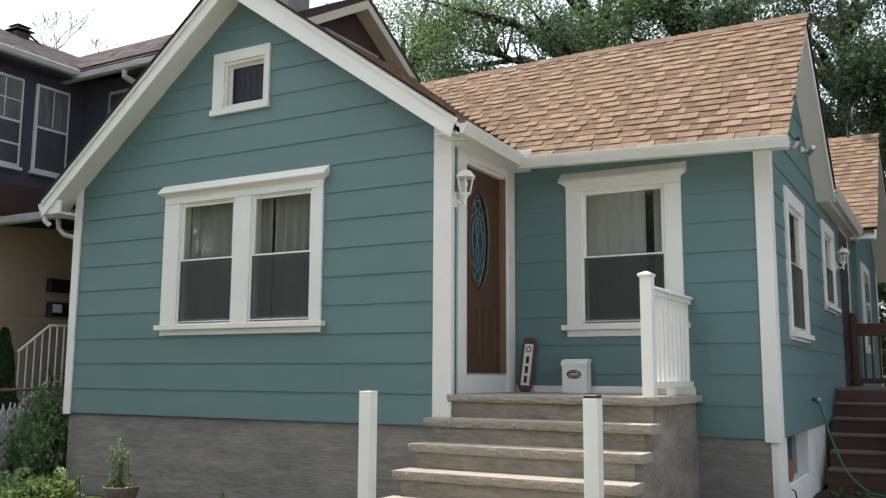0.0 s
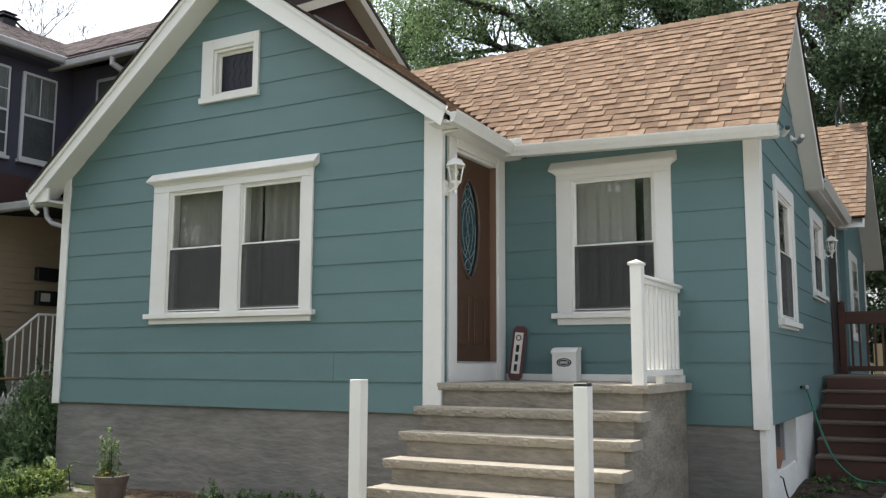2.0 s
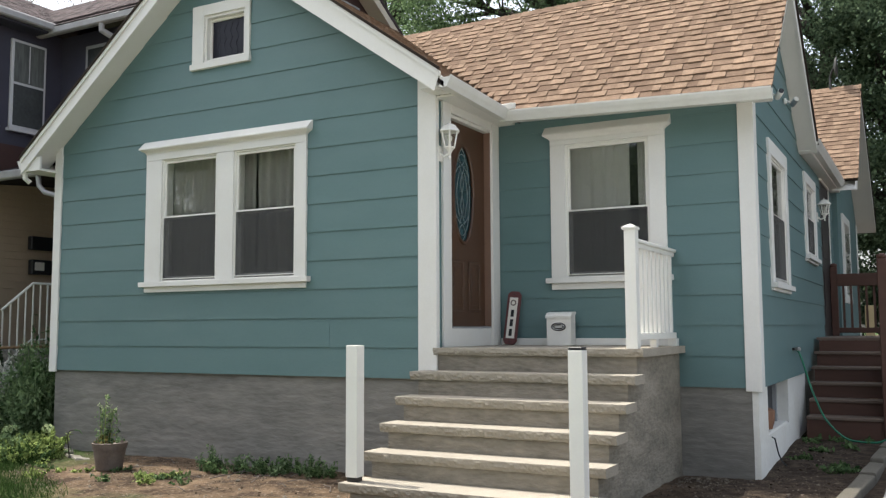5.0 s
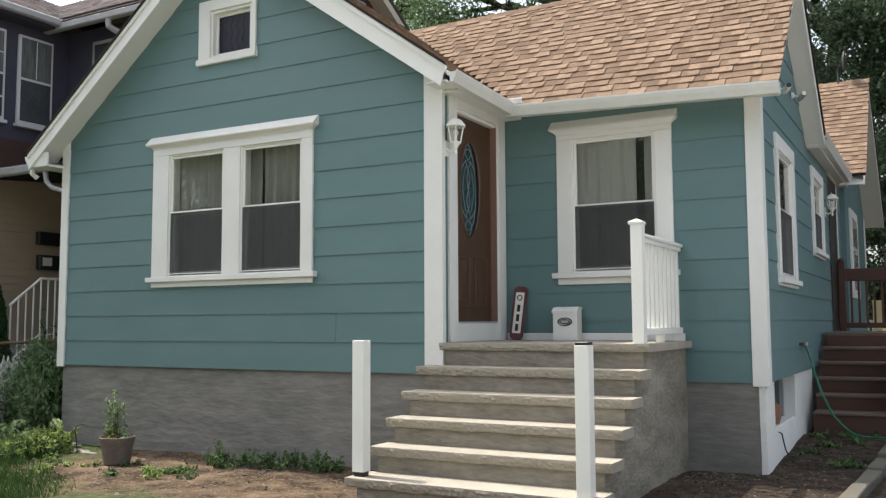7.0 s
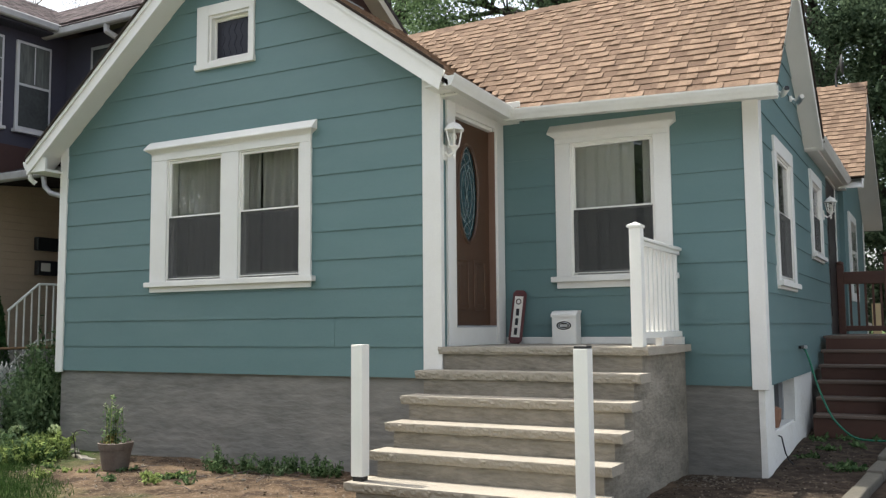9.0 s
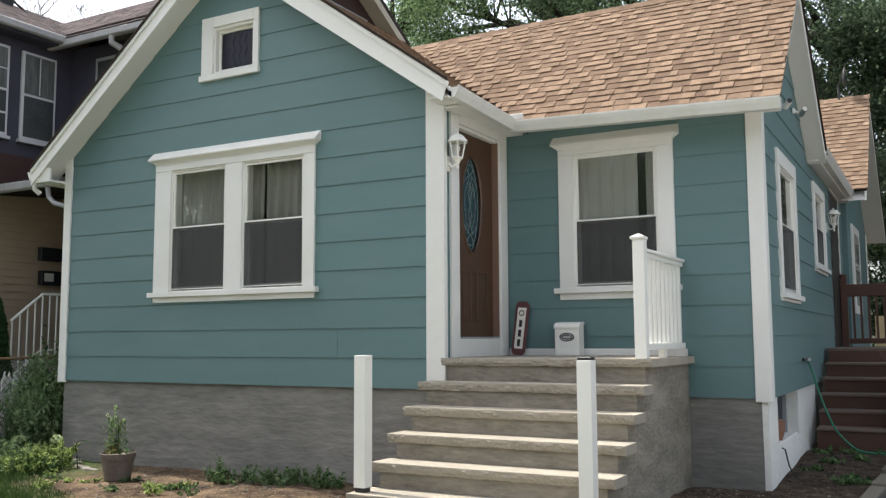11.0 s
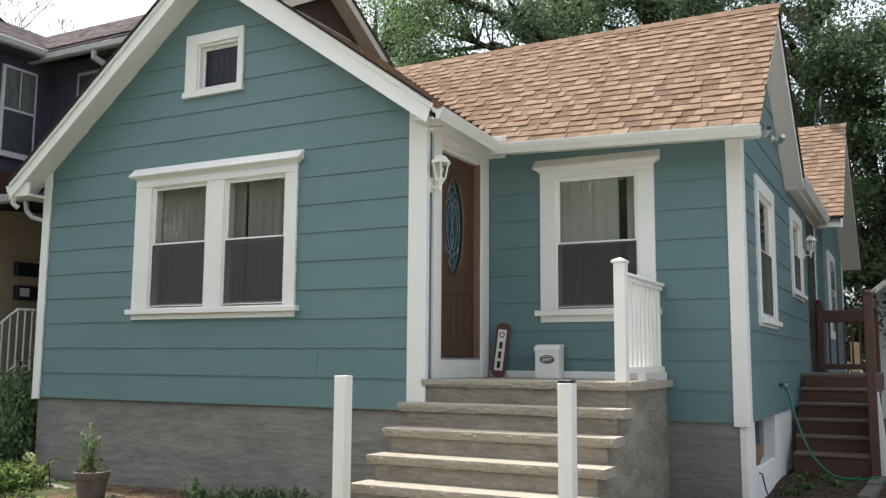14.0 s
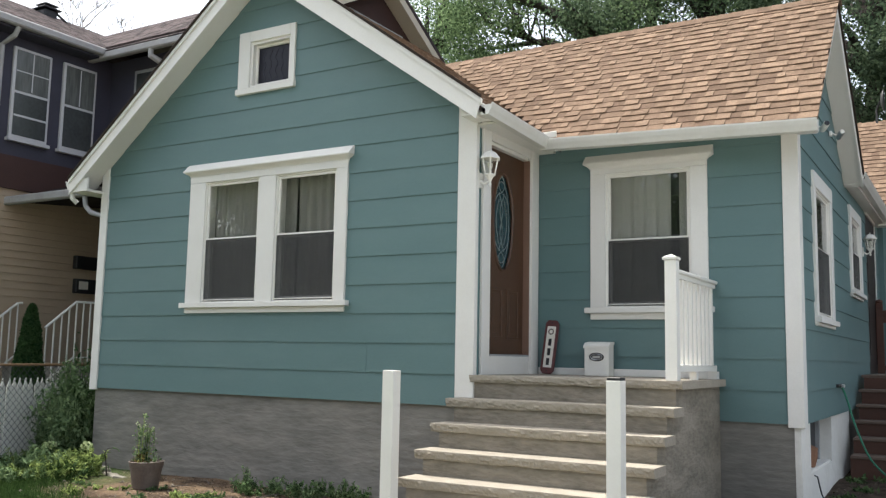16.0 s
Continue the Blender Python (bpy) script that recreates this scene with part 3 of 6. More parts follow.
def front_door():
    y0, y1, z0, z1 = DOOR
    d = thing("door_1", "closed stained wooden front door with an oval leaded glass", "door", kind="structure")
    part("casing", boxed(0.0, 0.03, 0.118, y0, 0.0, 2.42, bevel=0.003), WHITE, d)
    part("casing", boxed(0.0, 0.03, y1, y1 + 0.17, 0.0, 2.42, bevel=0.003), WHITE, d)
    part("casing_bead", boxed(0.031, 0.042, y1 + 0.012, y1 + 0.04, 0.0, 2.3, bevel=0.004), WHITE, d)
    part("casing", boxed(0.0, 0.018, y1 + 0.171, D - 0.022, 0.0, 2.42, bevel=0.003), WHITE, d)
    part("head_casing", boxed(0.0, 0.034, y0, y1, z1, 2.42, bevel=0.003), WHITE, d)
    part("jamb", boxed(-0.14, 0.01, y0, y0 + 0.02, 0.19, z1), WHITE, d)
    part("jamb", boxed(-0.14, 0.022, y1 - 0.008, y1 - 0.001, 0.19, z1 - 0.03), JAMB, d, "brown stained door jamb")
    part("jamb", boxed(-0.14, 0.005, y0 + 0.02, y1 - 0.009, z1 - 0.03, z1), WHITE, d)
    part("threshold", boxed(-0.14, 0.02, y0, y1, 0.0, 0.175, bevel=0.004), WHITE, d, "white board under the door")
    part("weather_strip", boxed(-0.1, 0.022, y0 + 0.03, y1, 0.176, 0.192), GREYCAP, d)
    leaf_y0, leaf_y1, leaf_z0, leaf_z1 = y0 + 0.022, y1 - 0.01, 0.196, z1 - 0.032
    yc, zc, ry, rz = 0.67, 1.50, 0.205, 0.475
    # leaf with an oval hole: a ring of quads between the oval and the rectangle
    bm = bmesh.new()
    turns = [6.28318 * k / 48 for k in range(48)] + [math.atan2(v - zc, u - yc) % 6.28318 for u in (leaf_y0, leaf_y1) for v in (leaf_z0, leaf_z1)]
    turns.sort()
    n = len(turns)
    for x in (-0.09, -0.048):
        inner, outer = [], []
        for t in turns:
            cy, cz = math.cos(t), math.sin(t)
            inner.append(bm.verts.new((x, yc + ry * cy, zc + rz * cz)))
            s = min(((leaf_y1 if cy > 0 else leaf_y0) - yc) / cy if abs(cy) > 1e-6 else 9, ((leaf_z1 if cz > 0 else leaf_z0) - zc) / cz if abs(cz) > 1e-6 else 9)
            outer.append(bm.verts.new((x, yc + cy * s, zc + cz * s)))
        for k in range(n):
            bm.faces.new((inner[k], inner[(k + 1) % n], outer[(k + 1) % n], outer[k]))
    leaf = part("leaf", bm, DOORWOOD, d)
    bm = bmesh.new()
    tube(bm, [(-0.047, yc + (ry + 0.012) * math.cos(6.28318 * k / 40), zc + (rz + 0.012) * math.sin(6.28318 * k / 40)) for k in range(41)], 0.018, sides=6)
    part("oval_moulding", bm, DOORWOOD, leaf)
    for p in ((leaf_y0 + 0.11, leaf_y0 + 0.37, 0.34, 0.84), (leaf_y1 - 0.37, leaf_y1 - 0.11, 0.34, 0.84)):
        bm = bmesh.new()
        for q in ((p[0], p[1], p[2], p[2] + 0.025), (p[0], p[1], p[3] - 0.025, p[3]), (p[0], p[0] + 0.025, p[2] + 0.025, p[3] - 0.025), (p[1] - 0.025, p[1], p[2] + 0.025, p[3] - 0.025)):
            box(bm, -0.05, -0.038, *q, bevel=0.004)
        box(bm, -0.05, -0.042, p[0] + 0.06, p[1] - 0.06, p[2] + 0.06, p[3] - 0.06, bevel=0.003)
        part("panel", bm, DOORWOOD, leaf)
    bm = bmesh.new()
    ring = [(yc + ry * math.cos(6.28318 * k / 40), zc + rz * math.sin(6.28318 * k / 40)) for k in range(40)]
    prism(bm, ring, along_x, -0.072, -0.066)
    part("pane", bm, DOORGLASS, leaf)
    # leading: an inner oval, two strands that cross down the middle, and curled side pieces
    cames = [[(yc + 0.80 * ry * math.cos(6.28318 * k / 36), zc + 0.86 * rz * math.sin(6.28318 * k / 36)) for k in range(37)]]
    for sg in (-1, 1):
        cames.append([(yc + sg * 0.17 * ry * math.cos(t * 9.4248) * (0.5 + abs(2 * t - 1)), zc + rz * (2 * t - 1) * 0.62) for t in [i / 24 for i in range(25)]])
        cames.append([(yc + sg * ry * (0.26 + 0.30 * math.sin(t * 3.14159)), zc + rz * (0.95 * t - 0.475)) for t in [i / 14 for i in range(15)]])
        for up in (-1, 1):
            cames.append([(yc + sg * ry * 0.32 * math.sin(t * 3.14159), zc + up * rz * (0.62 + 0.36 * t)) for t in [i / 10 for i in range(11)]])
            cames.append([(yc + sg * ry * (0.1 + 0.62 * t), zc + up * rz * (0.60 - 0.22 * t * t)) for t in [i / 8 for i in range(9)]])
    for c in cames:
        bm = bmesh.new()
        tube(bm, [(-0.062, u, v) for u, v in c], 0.0045, sides=4)
        part("lead_came", bm, LEADING, leaf)
    part("backing", boxed(-0.17, -0.15, 0.15, 1.39, 0.0, 2.45), DARKIN, d)


DOORGLASS = mat("teal_stained_glass", (0.022, 0.052, 0.06), 0.2, 0.4, 22, 40, 0.3)
LEADING = mat("bright_leading", (0.26, 0.30, 0.30), 0.35, 0.1, metal=0.4)
front_door()


def side_door():
    d = thing("door_2", "dark side door with white frame above the deck", "door", kind="structure")
    y0, y1, z0, z1 = SD
    part("casing", boxed(W, W + 0.022, y1, y1 + 0.06, z0, z1 + 0.08), WHITE, d)
    part("head_casing", boxed(W, W + 0.03, y0, y1, z1, z1 + 0.06), WHITE, d)
    part("leaf", boxed(W - 0.05, W + 0.006, y0, y1, z0, z1, bevel=0.003), DARKDOOR, d)
    for z in (0.3, 1.2):
        part("panel", boxed(W + 0.0062, W + 0.012, y0 + 0.15, y1 - 0.15, z, z + 0.7, bevel=0.004), DARKDOOR, d)


side_door()

# ---- roofs ----
APEX_X, APEX_Z, SL, SR = -2.6, 4.56, 0.80, 0.72
RIDGE_Y, RIDGE_Z = 2.85, 4.06
EAVE_Y, EAVE_Z = 1.03, 2.33
RAKE_X = 2.84
EAVE_LIFT = ((0.2, 0.058), (2.84, -0.022))   # the eave stands high at the valley and low at the rake
CROSS = (RIDGE_Z - EAVE_Z) / (RIDGE_Y - EAVE_Y)
BACK_Y, BACK_Z = 4.85, 2.5


def zl(x):
    return APEX_Z + SL * (x - APEX_X)


def zr(x):
    return APEX_Z - SR * (x - APEX_X)


def zd(x):
    """The deck of the slope towards the porch, below the raised rake edge."""
    return zr(x) - 0.125


def eave_lift(x):
    (a, p), (b, q) = EAVE_LIFT
    return p + (q - p) * (x - a) / (b - a)


def front_gable_roof():
    bm = bmesh.new()
    t = 0.05
    prism(bm, [(-5.49, zl(-5.49) - 0.02), (APEX_X, zd(APEX_X) + 0.01), (APEX_X, zd(APEX_X) + 0.01 - t), (-5.49, zl(-5.49) - 0.02 - t)], along_y, -0.30, 3.4)
    prism(bm, [(APEX_X, zd(APEX_X)), (0.26, zd(0.26)), (0.26, zd(0.26) - t), (APEX_X, zd(APEX_X) - t)], along_y, -0.30, 3.4)
    roof = tagged(part("roof_front_gable", bm, SHINGLE_EDGE), "shingled front gable roof with dark edges", "roof", kind="structure")
    for pts in ([(-5.47, zl(-5.47) - 0.052), (APEX_X, APEX_Z - 0.052), (APEX_X, APEX_Z - 0.25), (-5.47, zl(-5.47) - 0.235)],
                [(APEX_X, APEX_Z - 0.052), (0.225, zr(0.225) - 0.052), (0.165, zr(0.165) - 0.268), (APEX_X, APEX_Z - 0.32)]):
        bm = bmesh.new()
        prism(bm, pts, along_y, -0.305, -0.28)
        part("rake_board", bm, WHITE, roof)
        bm = bmesh.new()
        prism(bm, [(pts[0][0], pts[0][1]), (pts[1][0], pts[1][1]), (pts[1][0], pts[1][1] - 0.05), (pts[0][0], pts[0][1] - 0.05)], along_y, -0.322, -0.3055)
        part("rake_moulding", bm, WHITE, roof)
        bm = bmesh.new()
        prism(bm, [(pts[0][0], pts[0][1] + 0.002), (pts[1][0], pts[1][1] + 0.002), (pts[1][0], pts[1][1] + 0.034), (pts[0][0], pts[0][1] + 0.034)], along_y, -0.336, -0.31)
        part("shingle_edge", bm, SHINGLE_EDGE, roof)
        bm = bmesh.new()
        lo = [(p[0], p[1]) for p in (pts[3], pts[2])]
        # the soffit rises a little towards the wall
        ends = []
        for yy, up in ((-0.279, 0.02), (0.03, 0.055)):
            ends.append([bm.verts.new((u, yy, v + up + d)) for u, v in lo for d in (0.0, 0.02)])
        a, b = ends
        for q in ((a[0], a[1], a[3], a[2]), (b[0], b[1], b[3], b[2]), (a[0], a[2], b[2], b[0]), (a[1], a[3], b[3], b[1]), (a[0], a[1], b[1], b[0]), (a[2], a[3], b[3], b[2])):
            bm.faces.new(q)
        part("soffit", bm, WHITE, roof)
    # boxed eaves along both sides
    part("eave_soffit", boxed(-5.47, XL, -0.279, 8.9, 2.06, 2.09), WHITE, roof)
    part("eave_fascia", boxed(-5.47, -5.445, -0.28, 9.0, 2.09, 2.2), WHITE, roof)
    part("eave_return", boxed(-5.44, XL + 0.02, -0.28, -0.255, 2.06, 2.22), WHITE, roof)
    part("eave_soffit", boxed(0.0, 0.2, 0.0, D, 2.32, 2.34), WHITE, roof)
    part("eave_fascia", boxed(0.2, 0.219, 0.0, 1.05, 2.321, 2.38), WHITE, roof)
    part("eave_soffit", boxed(0.0, 0.219, -0.275, -0.002, 2.345, 2.36), WHITE, roof)
    part("eave_fascia", boxed(0.2, 0.2195, -0.275, -0.002, 2.361, 2.41), WHITE, roof)
    return roof


def gutter_run(name, p, q, outward, label):
    """A K-shaped gutter from p to q (its lower inner edge); outward is the direction of its front."""
    o = Vector(outward)
    prof = [(0.0, 0.0), (0.07, 0.0), (0.085, 0.03), (0.1, 0.055), (0.115, 0.09), (0.115, 0.105), (0.103, 0.105), (0.1, 0.09), (0.012, 0.09), (0.012, 0.11), (0.0, 0.11)]
    bm = bmesh.new()
    ends = []
    for c in (Vector(p), Vector(q)):
        ends.append([bm.verts.new(c + o * u + Vector((0, 0, v))) for u, v in prof])
    n = len(prof)
    for k in range(n):
        bm.faces.new((ends[0][k], ends[0][(k + 1) % n], ends[1][(k + 1) % n], ends[1][k]))
    bm.faces.new(ends[0])
    bm.faces.new(ends[1])
    return tagged(part(name, bm, GUTTER), label, "gutter", kind="structure")


def cross_roof():
    bm = bmesh.new()
    t = 0.05

    def xv(z):
        return APEX_X + (zd(APEX_X) - z) / SR

    top = [(-2.2, RIDGE_Y, RIDGE_Z), (RAKE_X, RIDGE_Y, RIDGE_Z), (RAKE_X, EAVE_Y, EAVE_Z + eave_lift(RAKE_X)), (0.2, EAVE_Y, EAVE_Z + eave_lift(0.2))]
    for pts in (top, [(-2.2, RIDGE_Y, RIDGE_Z), (RAKE_X, RIDGE_Y, RIDGE_Z), (RAKE_X, BACK_Y, BACK_Z), (-0.1, BACK_Y, BACK_Z)]):
        a = [bm.verts.new(p) for p in pts]
        b = [bm.verts.new((p[0], p[1], p[2] - t)) for p in pts]
        bm.faces.new(a)
        bm.faces.new(b)
        for i in range(4):
            bm.faces.new((a[i], a[(i + 1) % 4], b[(i + 1) % 4], b[i]))
    roof = tagged(part("roof_cross", bm, SHINGLE_EDGE), "tan architectural shingle roof over the cross gable", "roof", kind="structure")
    # rake boards and soffits of the side gable
    f = 0.16
    for y0, z0 in ((EAVE_Y, EAVE_Z), (BACK_Y, BACK_Z)):
        pts = [(y0, z0 - 0.052), (RIDGE_Y, RIDGE_Z - 0.052), (RIDGE_Y, RIDGE_Z - f - 0.05), (y0, z0 - f)]
        bm = bmesh.new()
        prism(bm, pts, along_x, RAKE_X - 0.045, RAKE_X - 0.02)
        part("rake_board", bm, WHITE, roof)
        bm = bmesh.new()
        prism(bm, [(pts[3][0], pts[3][1] + 0.015), (pts[2][0], pts[2][1] + 0.015), (pts[2][0], pts[2][1] + 0.035), (pts[3][0], pts[3][1] + 0.035)], along_x, W - 0.05, RAKE_X - 0.046)
        part("soffit", bm, WHITE, roof)
    bm = bmesh.new()
    prism(bm, [(0.21, 2.345), (RAKE_X - 0.05, 2.255), (RAKE_X - 0.05, 2.27), (0.21, 2.36)], along_y, EAVE_Y + 0.03, D + 0.02)
    part("eave_soffit", bm, WHITE, roof)
    part("eave_fascia", boxed(0.23, RAKE_X - 0.03, EAVE_Y + 0.005, EAVE_Y + 0.029, 2.26, 2.295), WHITE, roof)
    return roof, xv


gable_roof = front_gable_roof()
cross, valley_x = cross_roof()

gutter_run("gutter", (0.22, -0.30, 2.325), (0.22, EAVE_Y - 0.0, 2.275), (1, 0, 0), "white metal gutter above the front door")
gutter_run("gutter", (0.22, EAVE_Y + 0.004, 2.265), (RAKE_X + 0.015, EAVE_Y + 0.004, 2.172), (0, -1, 0), "white metal gutter along the cross roof")
gutter_run("gutter", (-5.472, -0.27, 2.1), (-5.472, 6, 2.08), (-1, 0, 0), "white metal gutter on the gable's far eave")
gutter_run("gutter", (RAKE_X - 0.1, BACK_Y - 0.05, 2.42), (RAKE_X - 0.1, 8.7, 2.40), (1, 0, 0), "white metal gutter on the side wall's eave")
tagged(part("splash_guard", boxed(0.20, 0.42, EAVE_Y - 0.118, EAVE_Y - 0.105, 2.37, 2.43, bevel=0.003), GUTTER), "white splash guard at the roof valley", "splash guard")
for yy in (-0.2,):
    bm = bmesh.new()
    tube(bm, [(-5.53, yy, 2.1), (-5.53, yy, 2.0), (-5.5, yy + 0.05, 1.95)], 0.03, sides=8)
    tagged(part("gutter_outlet", bm, GUTTER), "short white gutter outlet under the eave", "gutter outlet")

# rear part: eave, second gable
R2_Y, R2_Z, X2 = 10.3, 4.5, 3.05


def rear_wing():
    r = tagged(part("roof_rear", boxed(-4, RAKE_X - 0.1, BACK_Y - 0.03, 9.0, 2.52, 2.56), SHINGLE_EDGE), "low rear eave", "roof", kind="structure")
    part("eave_soffit", boxed(W - 0.02, RAKE_X - 0.1, BACK_Y - 0.05, 8.9, 2.38, 2.4), WHITE, r)
    part("eave_fascia", boxed(RAKE_X - 0.125, RAKE_X - 0.1, BACK_Y - 0.05, 8.9, 2.4, 2.52), WHITE, r)
    # main roof slope behind the cross gable
    bm = bmesh.new()
    prism(bm, [(8.38, 2.534), (R2_Y, R2_Z), (13.4, 2.3), (13.4, 2.25), (R2_Y, R2_Z - 0.05), (8.38, 2.484)], along_x, -4, X2)
    r2 = tagged(part("roof_rear_gable", bm, SHINGLE_EDGE), "tan shingle roof of the rear gable", "roof", kind="structure")
    for y0, z0 in ((8.38, 2.534), (13.4, 2.3)):
        bm = bmesh.new()
        prism(bm, [(y0, z0 - 0.05), (R2_Y, R2_Z - 0.05), (R2_Y, R2_Z - 0.23), (y0, z0 - 0.2)], along_x, X2 - 0.04, X2 - 0.015)
        part("rake_board", bm, WHITE, r2)
        bm = bmesh.new()
        prism(bm, [(y0, z0 - 0.19), (R2_Y, R2_Z - 0.22), (R2_Y, R2_Z - 0.2), (y0, z0 - 0.17)], along_x, 2.66, X2 - 0.041)
        part("soffit", bm, WHITE, r2)
    bm = bmesh.new()
    prism(bm, [(8.95, GROUND), (13.1, GROUND), (13.1, 2.3), (R2_Y, R2_Z - 0.25), (8.95, 2.9)], along_x, 2.5, 2.68)
    wl = tagged(part("wall_rear", bm, TEAL), "teal wall of the rear wing", "wall", kind="structure")
    part("corner_board", boxed(2.68, 2.7, 13.0, 13.1, GROUND, 2.25), WHITE, wl)
    part("window_trim", boxed(2.68, 2.71, 9.6, 11.05, 0.58, 2.12), WHITE, wl)
    p = part("pane", boxed(2.71, 2.715, 9.85, 10.8, 0.72, 1.98), GLASS, wl)
    tagged(part("wall_back", boxed(-5.1, 2.5, 13.0, 13.1, GROUND, 2.3), TEAL), "teal back wall", "wall", kind="structure")
    return r, r2


rear_eave, rear_gable = rear_wing()
gutter_run("gutter", (X2 - 0.12, 13.4, 2.12), (2.3, 13.4, 2.12), (0, 1, 0), "white gutter on the rear eave")

# ---- porch and steps ----
RISE, RUN = 0.204, 0.25


def rock_tread(x0, x1, y0, y1, z, thick, seed):
    """A stone slab with a rough, split front and side edge."""
    bm = bmesh.new()
    nx = int((x1 - x0) / 0.009)
    rng = Vector((seed * 7.3, 0, 0))
    prof = [(0.0, 0.0), (-0.001, -0.009), (0.0, -0.021), (0.004, -0.04), (0.010, -0.8 * thick), (0.017, -thick)]
    rows = []
    for i in range(nx + 1):
        x = x0 + (x1 - x0) * i / nx
        row = []
        for k, (dy, dz) in enumerate(prof):
            nz = 0.8 * noise.noise(Vector((x * 11, k * 0.9, seed))) + noise.noise(Vector((x * 29, k * 1.7, seed + 5))) + 0.4 * noise.noise(Vector((x * 80, k * 2.3, seed + 9)))
            amp = (0.0004, 0.002, 0.007, 0.010, 0.009, 0.004)[k]
            row.append(bm.verts.new((x, y0 + dy + amp * nz, z + dz + (0.003 * nz if k > 1 else 0))))
        row.append(bm.verts.new((x, y1, z - thick)))
        row.append(bm.verts.new((x, y1, z)))
        rows.append(row)
    n = len(rows[0])
    for a, b in zip(rows, rows[1:]):
        for k in range(n):
            bm.faces.new((a[k], a[(k + 1) % n], b[(k + 1) % n], b[k]))
    bm.faces.new(rows[0])
    bm.faces.new(rows[-1])
    return bm


def porch():
    st = thing("porch_steps", "cement porch steps with pale stone treads", "steps", kind="structure")
    part("porch_body", boxed(0.005, 1.87, 0.0, D - 0.002, GROUND - 0.3, -0.066), RISER, st, "stuccoed side of the porch")
    part("porch_slab", rock_tread(-0.005, 1.935, -0.045, D - 0.03, 0.0, 0.065, 1), LIME, st)
    part("cheek", boxed(-0.02, 0.0045, -0.02, 0.018, GROUND - 0.3, -0.07), RISER, st)
    for k in range(1, 6):
        y = -0.04 - RUN * k
        if k == 5:
            y -= 0.06
        part("riser", boxed(-0.035, 1.87, y + 0.035, (0.0 if k == 1 else -0.04 - RUN * (k - 1) + 0.034), GROUND - 0.3, -RISE * k - 0.074), RISER, st)
        part("tread", rock_tread(-0.105 - 0.02 * (k == 5), 1.938, y, -0.04 - RUN * (k - 1) + 0.036, -RISE * k, 0.072, k + 1), LIME, st)


porch()


def vinyl_post(name, x, y, z0, z1, label, cap=False, collar=False, open_top=False):
    p = thing(name, label, "post", group="step posts" if not cap else "")
    s = 0.105
    part("sleeve", boxed(x, x + s, y, y + s, z0 + (0.035 if collar else 0), z1, bevel=0.005, seg=2), VINYL, p)
    if collar:
        part("collar", boxed(x + 0.01, x + s - 0.01, y + 0.01, y + s - 0.01, z0, z0 + 0.034), BLACK, p, "black base sleeve")
    if open_top:
        part("insert", boxed(x + 0.004, x + s - 0.004, y + 0.004, y + s - 0.004, z1 + 0.001, z1 + 0.022, bevel=0.003), BLACK, p, "black plastic insert")
    if cap:
        bm = bmesh.new()
        e = 0.008
        box(bm, x - e, x + s + e, y - e, y + s + e, z1, z1 + 0.02, bevel=0.003)
        part("cap_base", bm, VINYL, p)
        bm = bmesh.new()
        v = [bm.verts.new(q) for q in ((x - e, y - e, z1 + 0.021), (x + s + e, y - e, z1 + 0.021), (x + s + e, y + s + e, z1 + 0.021), (x - e, y + s + e, z1 + 0.021), (x + s / 2, y + s / 2, z1 + 0.05))]
        bm.faces.new(v[:4])
        for i in range(4):
            bm.faces.new((v[i], v[(i + 1) % 4], v[4]))
        part("cap", bm, VINYL, p)
    return p


PZ = -RISE * 5
vinyl_post("step_post", -0.105, -1.28, PZ, 0.044, "white vinyl post with a black collar on the lowest step", collar=True)
vinyl_post("step_post", 1.775, -1.32, PZ, 0.018, "white vinyl post with a black top insert on the lowest step", open_top=True)


def railing():
    r = thing("porch_railing", "white vinyl railing with square balusters on the porch", "railing")
    p = 1.776
    x = p + 0.052
    part("post", boxed(p + 0.008, p + 0.105, 0.004, 0.101, 0.0, 0.985, bevel=0.005, seg=2), VINYL, r)
    bm = bmesh.new()
    box(bm, p - 0.008, p + 0.113, -0.008, 0.113, 0.985, 1.005, bevel=0.003)
    c = [bm.verts.new(q) for q in ((p - 0.008, -0.008, 1.006), (p + 0.113, -0.008, 1.006), (p + 0.113, 0.113, 1.006), (p - 0.008, 0.113, 1.006), (p + 0.052, 0.052, 1.035))]
    bm.faces.new(c[:4])
    for i in range(4):
        bm.faces.new((c[i], c[(i + 1) % 4], c[4]))
    part("post_cap", bm, VINYL, r)
    part("top_rail", boxed(x - 0.045, x + 0.045, 0.106, 1.385, 0.885, 0.915, bevel=0.006), VINYL, r)
    part("rail_body", boxed(x - 0.022, x + 0.022, 0.106, 1.385, 0.845, 0.884), VINYL, r)
    part("bottom_rail", boxed(x - 0.028, x + 0.028, 0.106, 1.385, 0.07, 0.125, bevel=0.004), VINYL, r)
    for k in range(9):
        y = 0.19 + k * 0.136
        part("baluster", boxed(x - 0.019, x + 0.019, y - 0.019, y + 0.019, 0.126, 0.844, bevel=0.003), VINYL, r)
    part("foot", boxed(x - 0.03, x + 0.03, 0.66, 0.72, 0.0, 0.069), VINYL, r)
    part("end_block", boxed(x - 0.03, x + 0.05, 1.28, 1.37, 0.0, 0.069), VINYL, r)


railing()

# ---- ground ----


